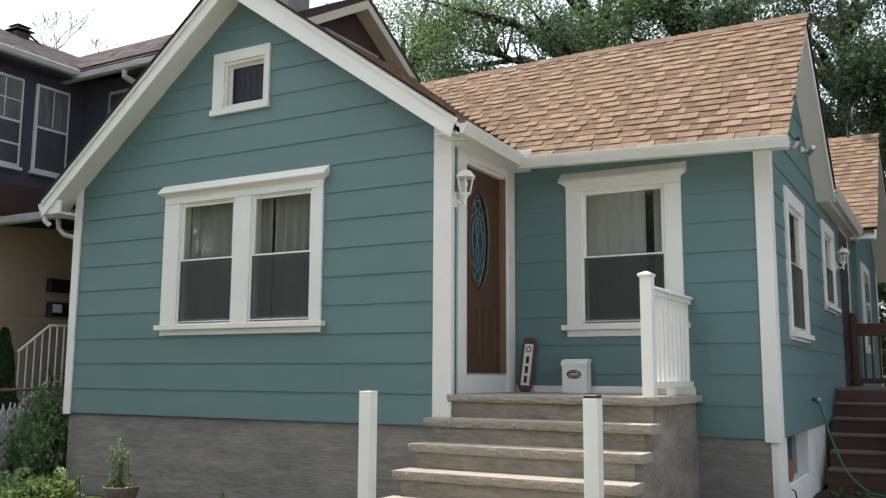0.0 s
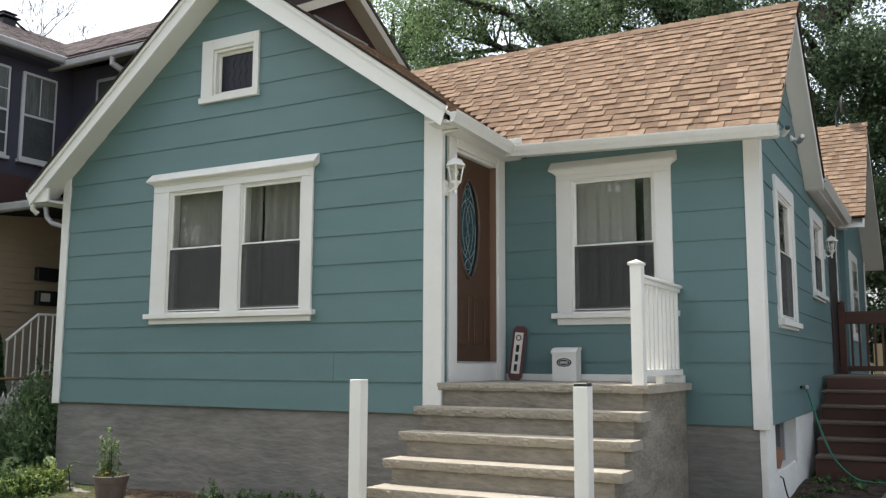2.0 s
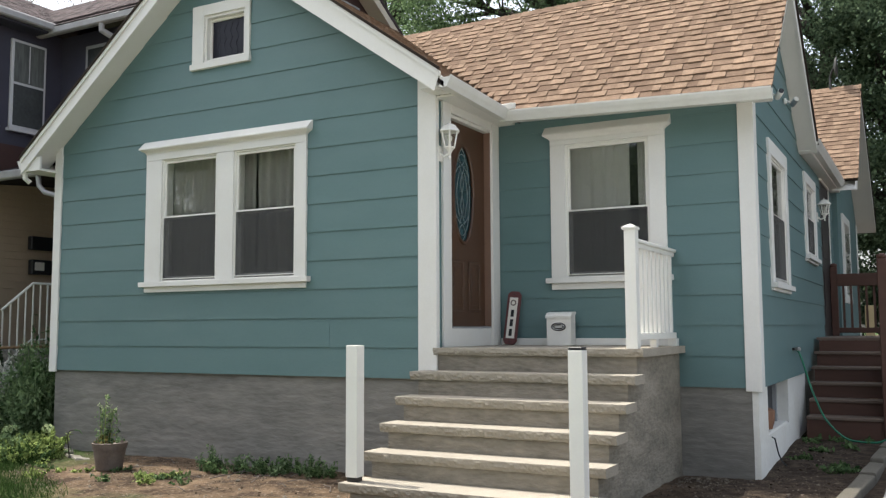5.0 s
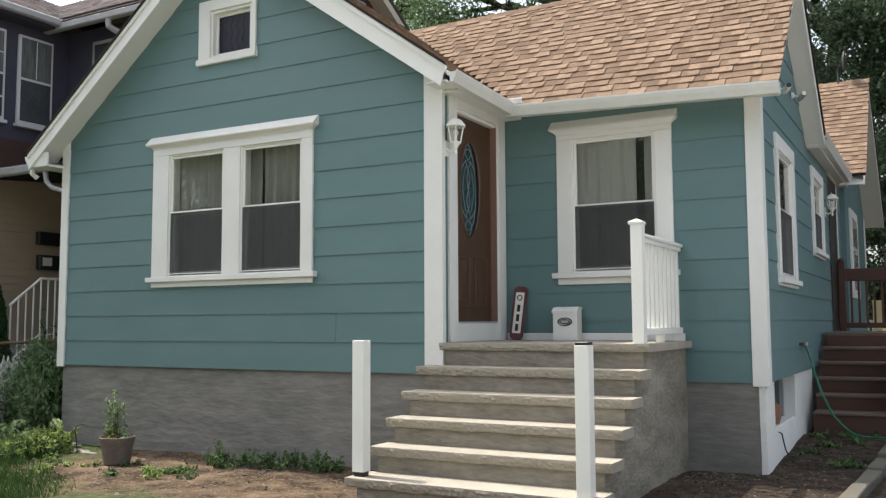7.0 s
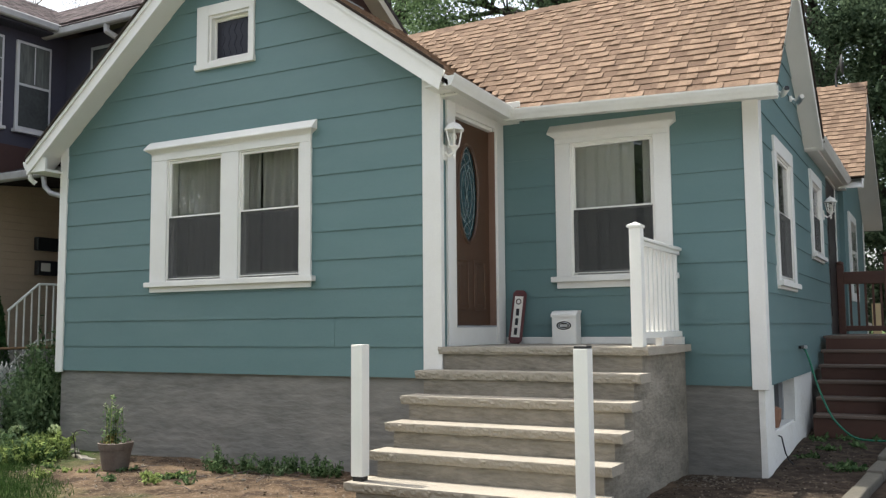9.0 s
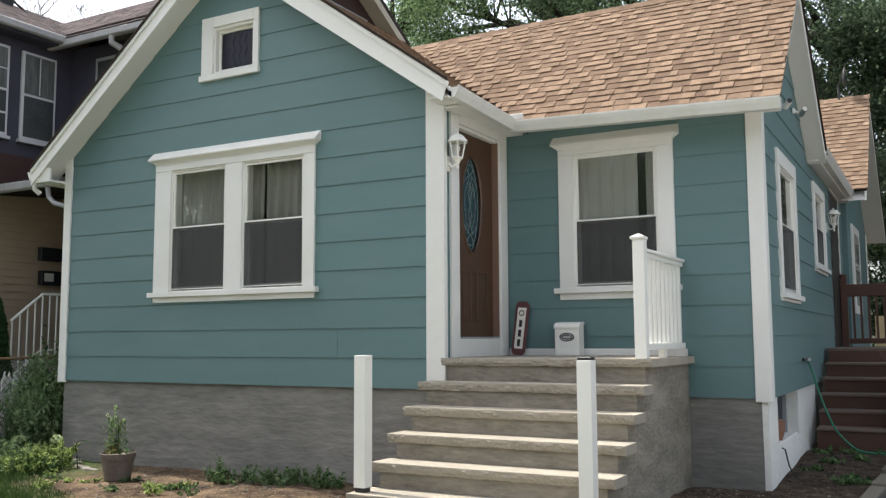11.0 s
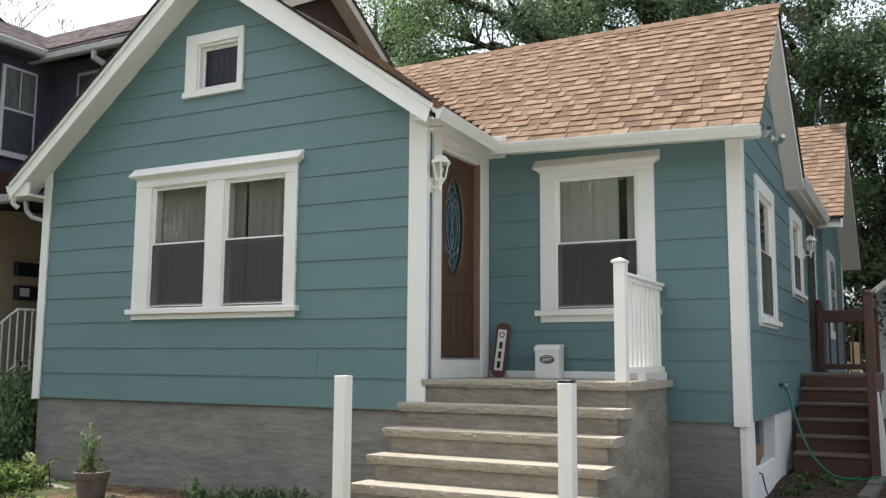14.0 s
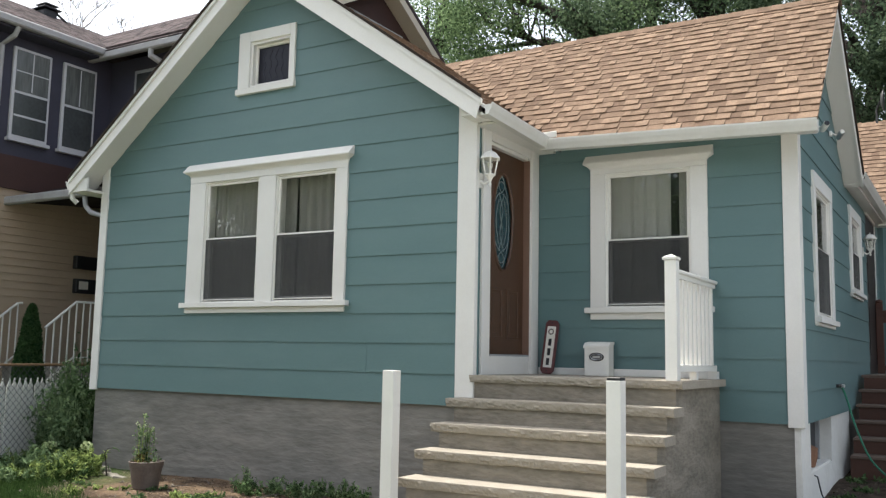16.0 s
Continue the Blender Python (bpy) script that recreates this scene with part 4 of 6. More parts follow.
def ground_z(x, y):
    near = math.exp(-((x + 1) ** 2 + (y + 1) ** 2) / 60)
    z = GROUND + near * (0.035 * noise.noise(Vector((x * 1.1, y * 1.1, 0))) + 0.018 * noise.noise(Vector((x * 4, y * 4, 3))) + 0.008 * noise.noise(Vector((x * 14, y * 14, 7))))
    rise = min(1.0, max(0.0, (y - 1.6) / 2.2)) * min(1.0, max(0.0, (x - 1.8) / 0.5))
    return z + 0.1 * rise - (0.02 if x > 3.45 else 0.0)


def ground_mat():
    m = bpy.data.materials.new("soil_and_grass")
    m.use_nodes = True
    n, l = m.node_tree.nodes, m.node_tree.links
    b = n["Principled BSDF"]
    b.inputs["Roughness"].default_value = 0.95
    b.inputs["Specular IOR Level"].default_value = 0.1
    geo = n.new("ShaderNodeNewGeometry")

    def nz(scale, detail=6, rough=0.6):
        k = n.new("ShaderNodeTexNoise")
        k.inputs["Scale"].default_value, k.inputs["Detail"].default_value, k.inputs["Roughness"].default_value = scale, detail, rough
        l.new(geo.outputs["Position"], k.inputs["Vector"])
        return k.outputs["Fac"]

    def step(v, lo, hi):
        k = n.new("ShaderNodeMapRange")
        k.inputs["From Min"].default_value, k.inputs["From Max"].default_value = lo, hi
        l.new(v, k.inputs["Value"])
        return k.outputs[0]

    def mix(f, a, c):
        k = n.new("ShaderNodeMix")
        k.data_type = "RGBA"
        l.new(f, k.inputs["Factor"])
        for s, v in (("A", a), ("B", c)):
            if isinstance(v, tuple):
                k.inputs[s].default_value = (*v, 1)
            else:
                l.new(v, k.inputs[s])
        return k.outputs["Result"]

    soil = mix(step(nz(3.0, 8, 0.7), 0.42, 0.64), (0.050, 0.034, 0.023), (0.175, 0.122, 0.078))
    soil = mix(step(nz(26), 0.55, 0.72), soil, (0.25, 0.20, 0.15))
    soil = mix(step(nz(70, 3), 0.62, 0.7), soil, (0.06, 0.043, 0.028))
    sep = n.new("ShaderNodeSeparateXYZ")
    l.new(geo.outputs["Position"], sep.inputs[0])
    # darker earth near the side yard
    soil = mix(step(sep.outputs["X"], 1.7, 2.3), soil, mix(step(nz(9), 0.4, 0.65), (0.035, 0.026, 0.02), (0.085, 0.064, 0.047)))
    green = mix(step(nz(12), 0.3, 0.7), (0.03, 0.055, 0.016), (0.065, 0.10, 0.032))
    edge = n.new("ShaderNodeMath")
    edge.operation = "ADD"
    l.new(nz(1.4), edge.inputs[0])
    l.new(step(sep.outputs["X"], -3.2, -5.4), edge.inputs[1])
    edge2 = n.new("ShaderNodeMath")
    edge2.operation = "ADD"
    l.new(edge.outputs[0], edge2.inputs[0])
    l.new(step(sep.outputs["Y"], -1.3, -3.0), edge2.inputs[1])
    bed = mix(step(edge2.outputs[0], 0.75, 1.1), soil, green)
    # unseen ground towards the street: dull green left, pale right to bounce light at the porch
    dim_ground = mix(step(nz(0.8), 0.35, 0.65), (0.085, 0.098, 0.05), (0.135, 0.135, 0.09))
    path = mix(step(nz(0.8), 0.35, 0.65), (0.33, 0.32, 0.28), (0.39, 0.38, 0.34))
    l.new(mix(step(sep.outputs["Y"], -3.3, -4.3), bed, mix(step(sep.outputs["X"], -1.8, -0.6), dim_ground, path)), b.inputs["Base Color"])
    bp = n.new("ShaderNodeBump")
    bp.inputs["Strength"].default_value, bp.inputs["Distance"].default_value = 0.8, 0.02
    l.new(nz(45, 8, 0.7), bp.inputs["Height"])
    l.new(bp.outputs[0], b.inputs["Normal"])
    return m


def ground():
    def axis(lo, hi, fine):
        near = list(np.arange(lo, hi, fine))
        far = [3, 8, 20, 60, 200, 900]
        return [lo - f for f in reversed(far)] + near + [hi] + [hi + f for f in far]
    xs, ys = axis(-7.5, 4.5, 0.06), axis(-3.6, 5.4, 0.06)
    verts = [(x, y, ground_z(x, y)) for y in ys for x in xs]
    n = len(xs)
    faces = [(j * n + i, j * n + i + 1, (j + 1) * n + i + 1, (j + 1) * n + i) for j in range(len(ys) - 1) for i in range(n - 1)]
    g = raw("ground", verts, faces, ground_mat())
    g.data.polygons.foreach_set("use_smooth", [True] * len(faces))
    tagged(g, "bare brown soil with patches of grass", "ground", kind="structure")


ground()

# ---- driveway and kerb ----


def driveway():
    # the slab's pale colour is chosen to throw sunlight back at the recessed wall
    bm = bmesh.new()
    bmesh.ops.create_grid(bm, x_segments=4, y_segments=20, size=1, matrix=Matrix.Translation((5.6, 1, GROUND + 0.03)) @ Matrix.Diagonal((2.0, 14, 1, 1)))
    tagged(part("driveway", bm, PALE_DRIVE), "driveway coloured pale to bounce light at the porch", "driveway", kind="structure")
    k = thing("curb", "weathered stone kerb along the side yard", "kerb", kind="structure")
    rng = random.Random(4)
    y = -6.0
    while y < 5.6:
        ln = rng.uniform(0.6, 0.95)
        bm = boxed(-0.065, 0.065, 0, ln - 0.012, -0.2, 0.07 + rng.uniform(-0.01, 0.012), bevel=0.018, seg=2)
        for v in bm.verts:
            v.co += Vector((noise.noise(v.co * 7 + Vector((y, 0, 0))), 0, noise.noise(v.co * 6 + Vector((0, y, 0))))) * 0.01
        s = part("curb_stone", bm, CURB, k)
        x = 3.27 + 0.055 * y if y < 6 else 3.5
        s.location = (x + 0.065, y, GROUND + 0.1 * min(1.0, max(0.0, (y - 1.6) / 2.2)))
        s.rotation_euler = (0, 0, -0.055)
        y += ln


driveway()

# ---- plants ----


def leaf_quads(centres, size, rng, flat=0.5, long=1.7):
    """Small folded leaves at the given places, as vertices and faces."""
    n = len(centres)
    c = np.asarray(centres)
    d = rng.normal(size=(n, 3))
    d /= np.linalg.norm(d, axis=1)[:, None]
    e = rng.normal(size=(n, 3))
    e[:, 2] *= flat
    e -= d * (d * e).sum(1)[:, None]
    e /= np.linalg.norm(e, axis=1)[:, None] + 1e-9
    s = (size * rng.uniform(0.6, 1.3, n))[:, None]
    v = np.stack([c - d * s * long / 2, c + e * s * 0.5, c + d * s * long / 2, c - e * s * 0.5], 1).reshape(-1, 3)
    i = np.arange(n) * 4
    f = np.stack([i, i + 1, i + 2, i + 3], 1)
    return v, f


def quad_mesh(name, v, f, material, parent=None):
    me = bpy.data.meshes.new(name)
    me.vertices.add(len(v))
    me.vertices.foreach_set("co", np.asarray(v, dtype=np.float32).ravel())
    me.loops.add(len(f) * 4)
    me.loops.foreach_set("vertex_index", np.asarray(f, dtype=np.int32).ravel())
    me.polygons.add(len(f))
    me.polygons.foreach_set("loop_start", np.arange(len(f), dtype=np.int32) * 4)
    me.update(calc_edges=True)
    me.materials.append(material)
    ob = new(name, me)
    if parent:
        ob.parent = parent
    return ob


def tree(name, label, x, y, h, crown_lo, radius, leaves, seed, leaf=LEAF, lean=0.0, size=0.085, clump=0.76, clumps=70, group="trees behind the house", limbs=()):
    """A tapered trunk that forks into limbs, and a crown of many small leaves in clumps."""
    rng = np.random.default_rng(seed)
    t = thing(name, label, "tree", group=group, at=(x, y, GROUND))
    bm = bmesh.new()
    top = h * 0.8
    trunk = [(lean * (k / 8) ** 2 + 0.12 * math.sin(k * 1.3 + seed), 0.1 * math.cos(k + seed), top * k / 8) for k in range(9)]
    tube(bm, trunk, 0.045 * h ** 0.8, 0.05, 9)
    cc = []
    while len(cc) < clumps:
        p = rng.uniform(-1, 1, 3)
        r = np.linalg.norm(p)
        if r > 1 or r < 0.25:
            continue
        cc.append((p[0] * radius + lean * 0.7, p[1] * radius, (crown_lo + h) / 2 + p[2] * (h - crown_lo) / 2))
    cc = np.array(cc)
    for k in range(0, clumps, 3):
        e = Vector(cc[k])
        base = Vector(trunk[min(7, max(2, int(8 * (e.z - 0.25 * radius) / top)))]) if e.z > 0 else Vector(trunk[2])
        mid = base.lerp(e, 0.5) + Vector((0, 0, 0.12 * radius))
        tube(bm, [base, base.lerp(mid, 0.6), mid, mid.lerp(e, 0.6), e], 0.016 * h ** 0.9, 0.015, 6)
    for run in limbs:
        tube(bm, run, 0.13, 0.03, 8)
        for k in range(1, len(run)):
            p = Vector(run[k])
            for j in range(3):
                q = p + Vector((rng.normal() * 0.7 - 0.4, rng.normal() * 0.5, 0.9 + rng.uniform(0, 1.4)))
                tube(bm, [p, p.lerp(q, 0.5) + Vector((0.15 * rng.normal(), 0, 0.1)), q], 0.04, 0.01, 5)
    part("trunk", bm, BARK, t, smooth=True)
    idx = rng.integers(0, clumps, leaves)
    scatter = rng.normal(size=(leaves, 3)) * clump * np.array([1, 1, 0.62]) * rng.uniform(0.45, 1.0, clumps)[idx][:, None]
    v, f = leaf_quads(cc[idx] + scatter, size, rng)
    quad_mesh("crown", v, f, leaf, t)
    return t


TREES = ((-16.0, 27, 15.5, 3.0, 4.4, 5, LEAF, 34000, 54), (-14.0, 21.5, 17, 4.0, 4.4, 9, LEAF, 52000, 70), (-2.2, 19, 16, 4.0, 4.6, 2, LEAF_DK, 66000, 84),
         (7.6, 22, 18, 2.5, 5.0, 3, LEAF_DK, 86000, 90), (9.5, 17, 15, 0.8, 4.2, 4, LEAF_DK, 54000, 90), (1.3, 24, 17.5, 5.0, 3.4, 11, LEAF_DK, 22000, 44),
         (7.2, 14.5, 13.5, 1.5, 3.2, 6, LEAF_DK, 58000, 80), (9.0, 26, 19, 5.0, 5.5, 7, LEAF_DK, 70000, 80), (3.2, 18.5, 11.2, 1.0, 2.9, 8, LEAF_DK, 70000, 62))
for x, y, h, lo, r, sd, lf, n, c in TREES:
    tree("tree", "tall leafy tree with gaps of sky in its crown", x, y, h, lo, r, n, sd, lf, clumps=c, size=0.074, clump=0.64)
tree("tree", "spreading leafy tree with a long dark limb over the roof", -5.4, 20, 17.5, 8.0, 6.6, 62000, 1, LEAF, clumps=92, size=0.066, clump=0.66,
     limbs=([(0.3, 0, 11.2), (-0.45, -0.3, 11.77), (-1.24, -0.3, 11.71), (-2.05, -0.3, 11.74), (-2.88, -0.3, 11.88), (-3.43, -0.3, 12.17), (-4.05, -0.3, 12.45), (-4.67, -0.3, 12.66),
             (-5.17, -0.3, 13.14), (-5.4, -0.3, 13.9)],
            [(-3.6, -0.3, 12.25), (-3.9, -0.3, 12.9), (-4.16, -0.35, 13.58), (-4.5, -0.4, 14.26), (-4.7, -0.4, 15.2)]))


# trees across the street, which show in the panes
for k, (x, y, h, r) in enumerate(((-44, -26, 13, 5.5), (-34, -29, 15, 6), (-24, -27, 13, 5.5), (-14, -30, 15, 6), (-4, -28, 12, 5), (8, -30, 14, 6))):
    tree("street_tree", "broad leafy tree across the street", x, y, h, 1.6, r, 20000 if x == -4 else 52000, 40 + k, LEAF_DK, size=0.14, clump=1.0, clumps=70, group="street trees")


def bare_tree(x, y, h, seed, label):
    rng = random.Random(seed)
    t = thing("bare_tree", label, "tree", at=(x, y, GROUND))
    bm = bmesh.new()

    def grow(p, d, ln, r, depth):
        q = p + d * ln
        m = p.lerp(q, 0.5) + Vector((rng.uniform(-1, 1), rng.uniform(-1, 1), 0.3)) * ln * 0.08
        tube(bm, [p, m, q], max(r, 0.008), max(r * 0.65, 0.005), 5)
        if depth:
            for _ in range(3 if depth > 2 else 2):
                e = (d + Vector((rng.uniform(-0.6, 0.6), rng.uniform(-0.6, 0.6), rng.uniform(-0.1, 0.4)))).normalized()
                grow(q, e, ln * rng.uniform(0.6, 0.85), r * 0.6, depth - 1)

    tube(bm, [(0, 0, 0), (0.1, 0.05, h * 0.45), (0, 0, h * 0.88)], 0.12, 0.02, 7)
    for k in range(5):
        a = 1.257 * k + seed
        d = Vector((0.7 * math.cos(a), 0.7 * math.sin(a), rng.uniform(0.7, 1.4))).normalized()
        grow(Vector((0, 0, h * (0.79 + 0.018 * k))), d, h * 0.042, 0.028, 4)
    part("trunk", bm, TWIG, t, smooth=True)


bare_tree(-27.7, 16.1, 17.3, 3, "leafless tree rising behind the neighbour's roof")
bare_tree(-25.6, 16.2, 15.2, 8, "small leafless tree behind the neighbour's roof")

# ---- the neighbour's house ----


def neighbour_house():
    h = thing("neighbour_house", "dark brown two-storey house with tan lower siding", "house")
    NX, NY, RX = -8.5, 2.6, -6.45

    def bx(name, a, material, label="", parent=None, **k):
        return part(name, boxed(*a, **k), material, parent or h, label)

    bx("wall", (-14, NX, -0.9, 9.5, 2.75, 5.2), NB_DARK)
    bx("belt", (-14, NX + 0.03, -0.9, NY, 2.55, 3.05), NB_MAROON, "maroon shingled belt")
    bx("lower_wall", (-14, NX - 0.03, -0.9, 9.5, GROUND - 0.3, 2.74), NB_TAN, "tan clapboard lower storey")
    k = 0
    while k * 0.115 < 3.4:
        z = -0.9 + k * 0.115
        bm = bmesh.new()
        prism(bm, [(NX - 0.03, z), (NX - 0.008, z), (NX - 0.026, z + 0.115), (NX - 0.03, z + 0.115)], along_y, -0.9, NY)
        part("clapboard", bm, NB_TAN, h)
        k += 1
    bx("rear_wall", (-13.9, RX, NY, 9.4, GROUND - 0.3, 5.0), NB_DARK)
    # windows in the upper storey
    for y0, y1 in ((0.78, 1.43), (1.65, 2.275)):
        wd = bx("window", (NX, NX + 0.05, y0, y1, 3.32, 4.74), NB_WIN, "cream framed double-hung window", bevel=0.008)
        part("pane", boxed(NX + 0.051, NX + 0.056, y0 + 0.045, y1 - 0.045, 4.06, 4.695), PANE_CURT, wd)
        part("pane", boxed(NX + 0.051, NX + 0.056, y0 + 0.045, y1 - 0.045, 3.37, 4.02), PANE_DARK, wd)
        part("sill", boxed(NX, NX + 0.09, y0 - 0.03, y1 + 0.03, 3.27, 3.319), NB_WIN, wd)
        if y0 == 0.78:
            part("rail", boxed(NX + 0.05, NX + 0.065, y0 + 0.05, y1 - 0.05, 3.66, 3.69), NB_WIN, wd)
        if y0 == 0.78:
            part("muntin", boxed(NX + 0.0565, NX + 0.061, y0 + 0.05, y1 - 0.05, 4.36, 4.376), NB_WIN, wd)
        part("muntin", boxed(NX + 0.0565, NX + 0.062, (y0 + y1) / 2 - 0.008, (y0 + y1) / 2 + 0.008, 4.08, 4.68), NB_WIN, wd)
    wd = bx("window", (-7.88, -7.2, NY - 0.04, NY, 3.45, 4.76), GREYCAP, "dark window in a grey frame", bevel=0.006)
    part("pane", boxed(-7.82, -7.26, NY - 0.045, NY - 0.041, 3.51, 4.70), PANE_DARK, wd)
    # roofs
    bm = bmesh.new()
    prism(bm, [(NX + 0.35, 5.05), (-11.2, 6.55), (-14, 5.05), (-14, 5.0), (NX + 0.35, 5.0)], along_y, -1.3, 8.5)
    rf = part("roof", bm, SHINGLE_DK, h, "brown asphalt shingle roof")
    lays.append((rf, (NX + 0.36, -1.3, 5.05), (-11.2 - NX - 0.35, 0, 1.5), (0, 1, 0), (0.0, 8.8)))
    part("gutter", boxed(NX + 0.30, NX + 0.42, -1.3, 2.25, 4.93, 5.05, bevel=0.02), NB_GUTTER, rf)
    part("soffit", boxed(NX, NX + 0.30, -1.3, 2.25, 4.9, 4.93), NB_DARK, rf)
    gx, gy, gz = RX + 0.35, 7.45, 7.95
    bm = bmesh.new()
    prism(bm, [(2.2, 5.09), (gy, gz), (12.6, 5.0), (12.6, 4.92), (gy, gz - 0.1), (2.2, 4.92)], along_x, -14, gx)
    rf = part("roof", bm, SHINGLE_DK, h, "brown asphalt shingle gable roof")
    lays.append((rf, (0, 2.19, 5.09), (0, gy - 2.2, gz - 5.09), (1, 0, 0), (-13.0, gx)))
    part("gutter", boxed(-8.75, gx - 0.02, 2.1, 2.22, 4.88, 5.0, bevel=0.02), NB_GUTTER, rf)
    # a steeper piece over the eave beside the valley
    bm = bmesh.new()
    prism(bm, [(2.115, 5.005), (3.6, 6.06), (4.15, 6.06), (2.3, 4.99), (2.115, 4.99)], along_x, -10.4, -6.12)
    hump = part("roof", bm, SHINGLE_DK, h, "brown asphalt shingle slope beside the valley")
    lays.append((hump, (0, 2.112, 5.006), (0, 1.488, 1.056), (1, 0, 0), (-10.4, -6.12)))
    for a, b in ((2.2, 5.0), (12.6, 5.0)):
        bm = bmesh.new()
        prism(bm, [(a, b - 0.09), (gy, gz - 0.11), (gy, gz - 0.30), (a, b - 0.26)], along_x, gx - 0.04, gx - 0.01)
        part("rake_board", bm, NB_TRIM, rf)
        bm = bmesh.new()
        prism(bm, [(a, b - 0.25), (gy, gz - 0.29), (gy, gz - 0.26), (a, b - 0.22)], along_x, RX - 0.05, gx - 0.041)
        part("soffit", bm, NB_TRIM, rf)
    bm = bmesh.new()
    prism(bm, [(2.62, 5.0), (12.2, 5.0), (gy, gz - 0.3)], along_x, RX - 0.1, RX + 0.001)
    part("gable_wall", bm, NB_MAROON, h)
    wd = bx("window", (RX, RX + 0.05, 6.4, 8.3, 6.2, 6.95), GREYCAP, "weathered gable window frame")
    part("pane", boxed(RX + 0.051, RX + 0.055, 6.5, 8.2, 6.28, 6.8), PANE_DARK, wd)
    ch = bx("chimney", (-8.4, -7.5, 6.6, 7.3, 7.0, 9.0), STONEGREY, "grey chimney", bevel=0.02)
    # vent cap on the ridge
    v = bx("roof_vent", (-11.05, -10.77, 2.81, 3.09, 6.2, 6.50), BLACK, "black metal roof vent", bevel=0.03)
    part("vent_cap", boxed(-11.10, -10.72, 2.76, 3.14, 6.501, 6.53, bevel=0.008), BLACK, v)
    part("vent_neck", boxed(-11.00, -10.82, 2.86, 3.04, 6.531, 6.58), BLACK, v)
    part("vent_top", boxed(-11.06, -10.76, 2.80, 3.10, 6.581, 6.61, bevel=0.012), BLACK, v)
    bm = bmesh.new()
    tube(bm, [(-10.79, 3.08, 6.46), (-10.75, 3.40, 6.28)], 0.022, sides=6)
    part("brace", bm, BLACK, v)
    # porch roof in the corner between the two blocks
    bm = bmesh.new()
    prism(bm, [(0.95, 2.42), (NY, 3.0), (NY, 2.5), (0.95, 2.36)], along_x, NX - 0.6, -5.75)
    pr = part("porch_roof", bm, SHINGLE_DK, h, "dark shingled porch roof")
    part("gutter", boxed(NX - 0.6, -5.75, 0.83, 0.95, 2.30, 2.42, bevel=0.02), NB_GUTTER, pr)
    bm = bmesh.new()
    tube(bm, [(-6.75, 0.9, 2.30), (-6.72, 0.9, 2.16), (-6.6, 0.9, 2.06), (-6.3, 0.9, 1.98), (-6.2, 0.9, 1.7)], 0.035, sides=8)
    part("downspout", bm, NB_GUTTER, pr)
    bm = bmesh.new()
    tube(bm, [(NX + 0.36, 0.62, 4.93), (NX + 0.3, 0.6, 4.8), (NX + 0.08, 0.55, 4.68), (NX + 0.06, 0.55, 3.2)], 0.04, sides=8)
    part("downspout", bm, NB_GUTTER, h)
    bm = bmesh.new()
    tube(bm, [(-7.05, 2.16, 4.9), (-7.05, 2.16, 4.78), (-6.97, 2.3, 4.7)], 0.05, sides=8)
    part("downspout", bm, NB_GUTTER, h)
    bx("porch_floor", (NX, -6.3, 1.0, NY, GROUND - 0.2, -0.1), STUCCO, "grey porch base")
    for z0, z1, y0, y1 in ((1.45, 1.66, 2.08, 2.55), (1.06, 1.29, 2.1, 2.55)):
        bx("letter_box", (NX, NX + 0.1, y0, y1, z0, z1), BLACK, "black letter box on the wall", bevel=0.01)
    bx("letter_slot", (NX + 0.1, NX + 0.105, 2.15, 2.32, 1.12, 1.25), CREAM)


NB_WIN = mat("grey_white_window_paint", (0.5, 0.5, 0.52), 0.6, 0.08)
PANE_DARK = mat("dark_reflecting_pane", (0.05, 0.055, 0.057), 0.12, 0.3, 3, 20, 0)
PANE_CURT = mat("curtained_pane", (0.11, 0.118, 0.115), 0.2, 0.5, 9, 30, 0, stretch=(1, 1, 0.15))
lays = []
neighbour_house()

# ---- small things on the porch and the walls ----


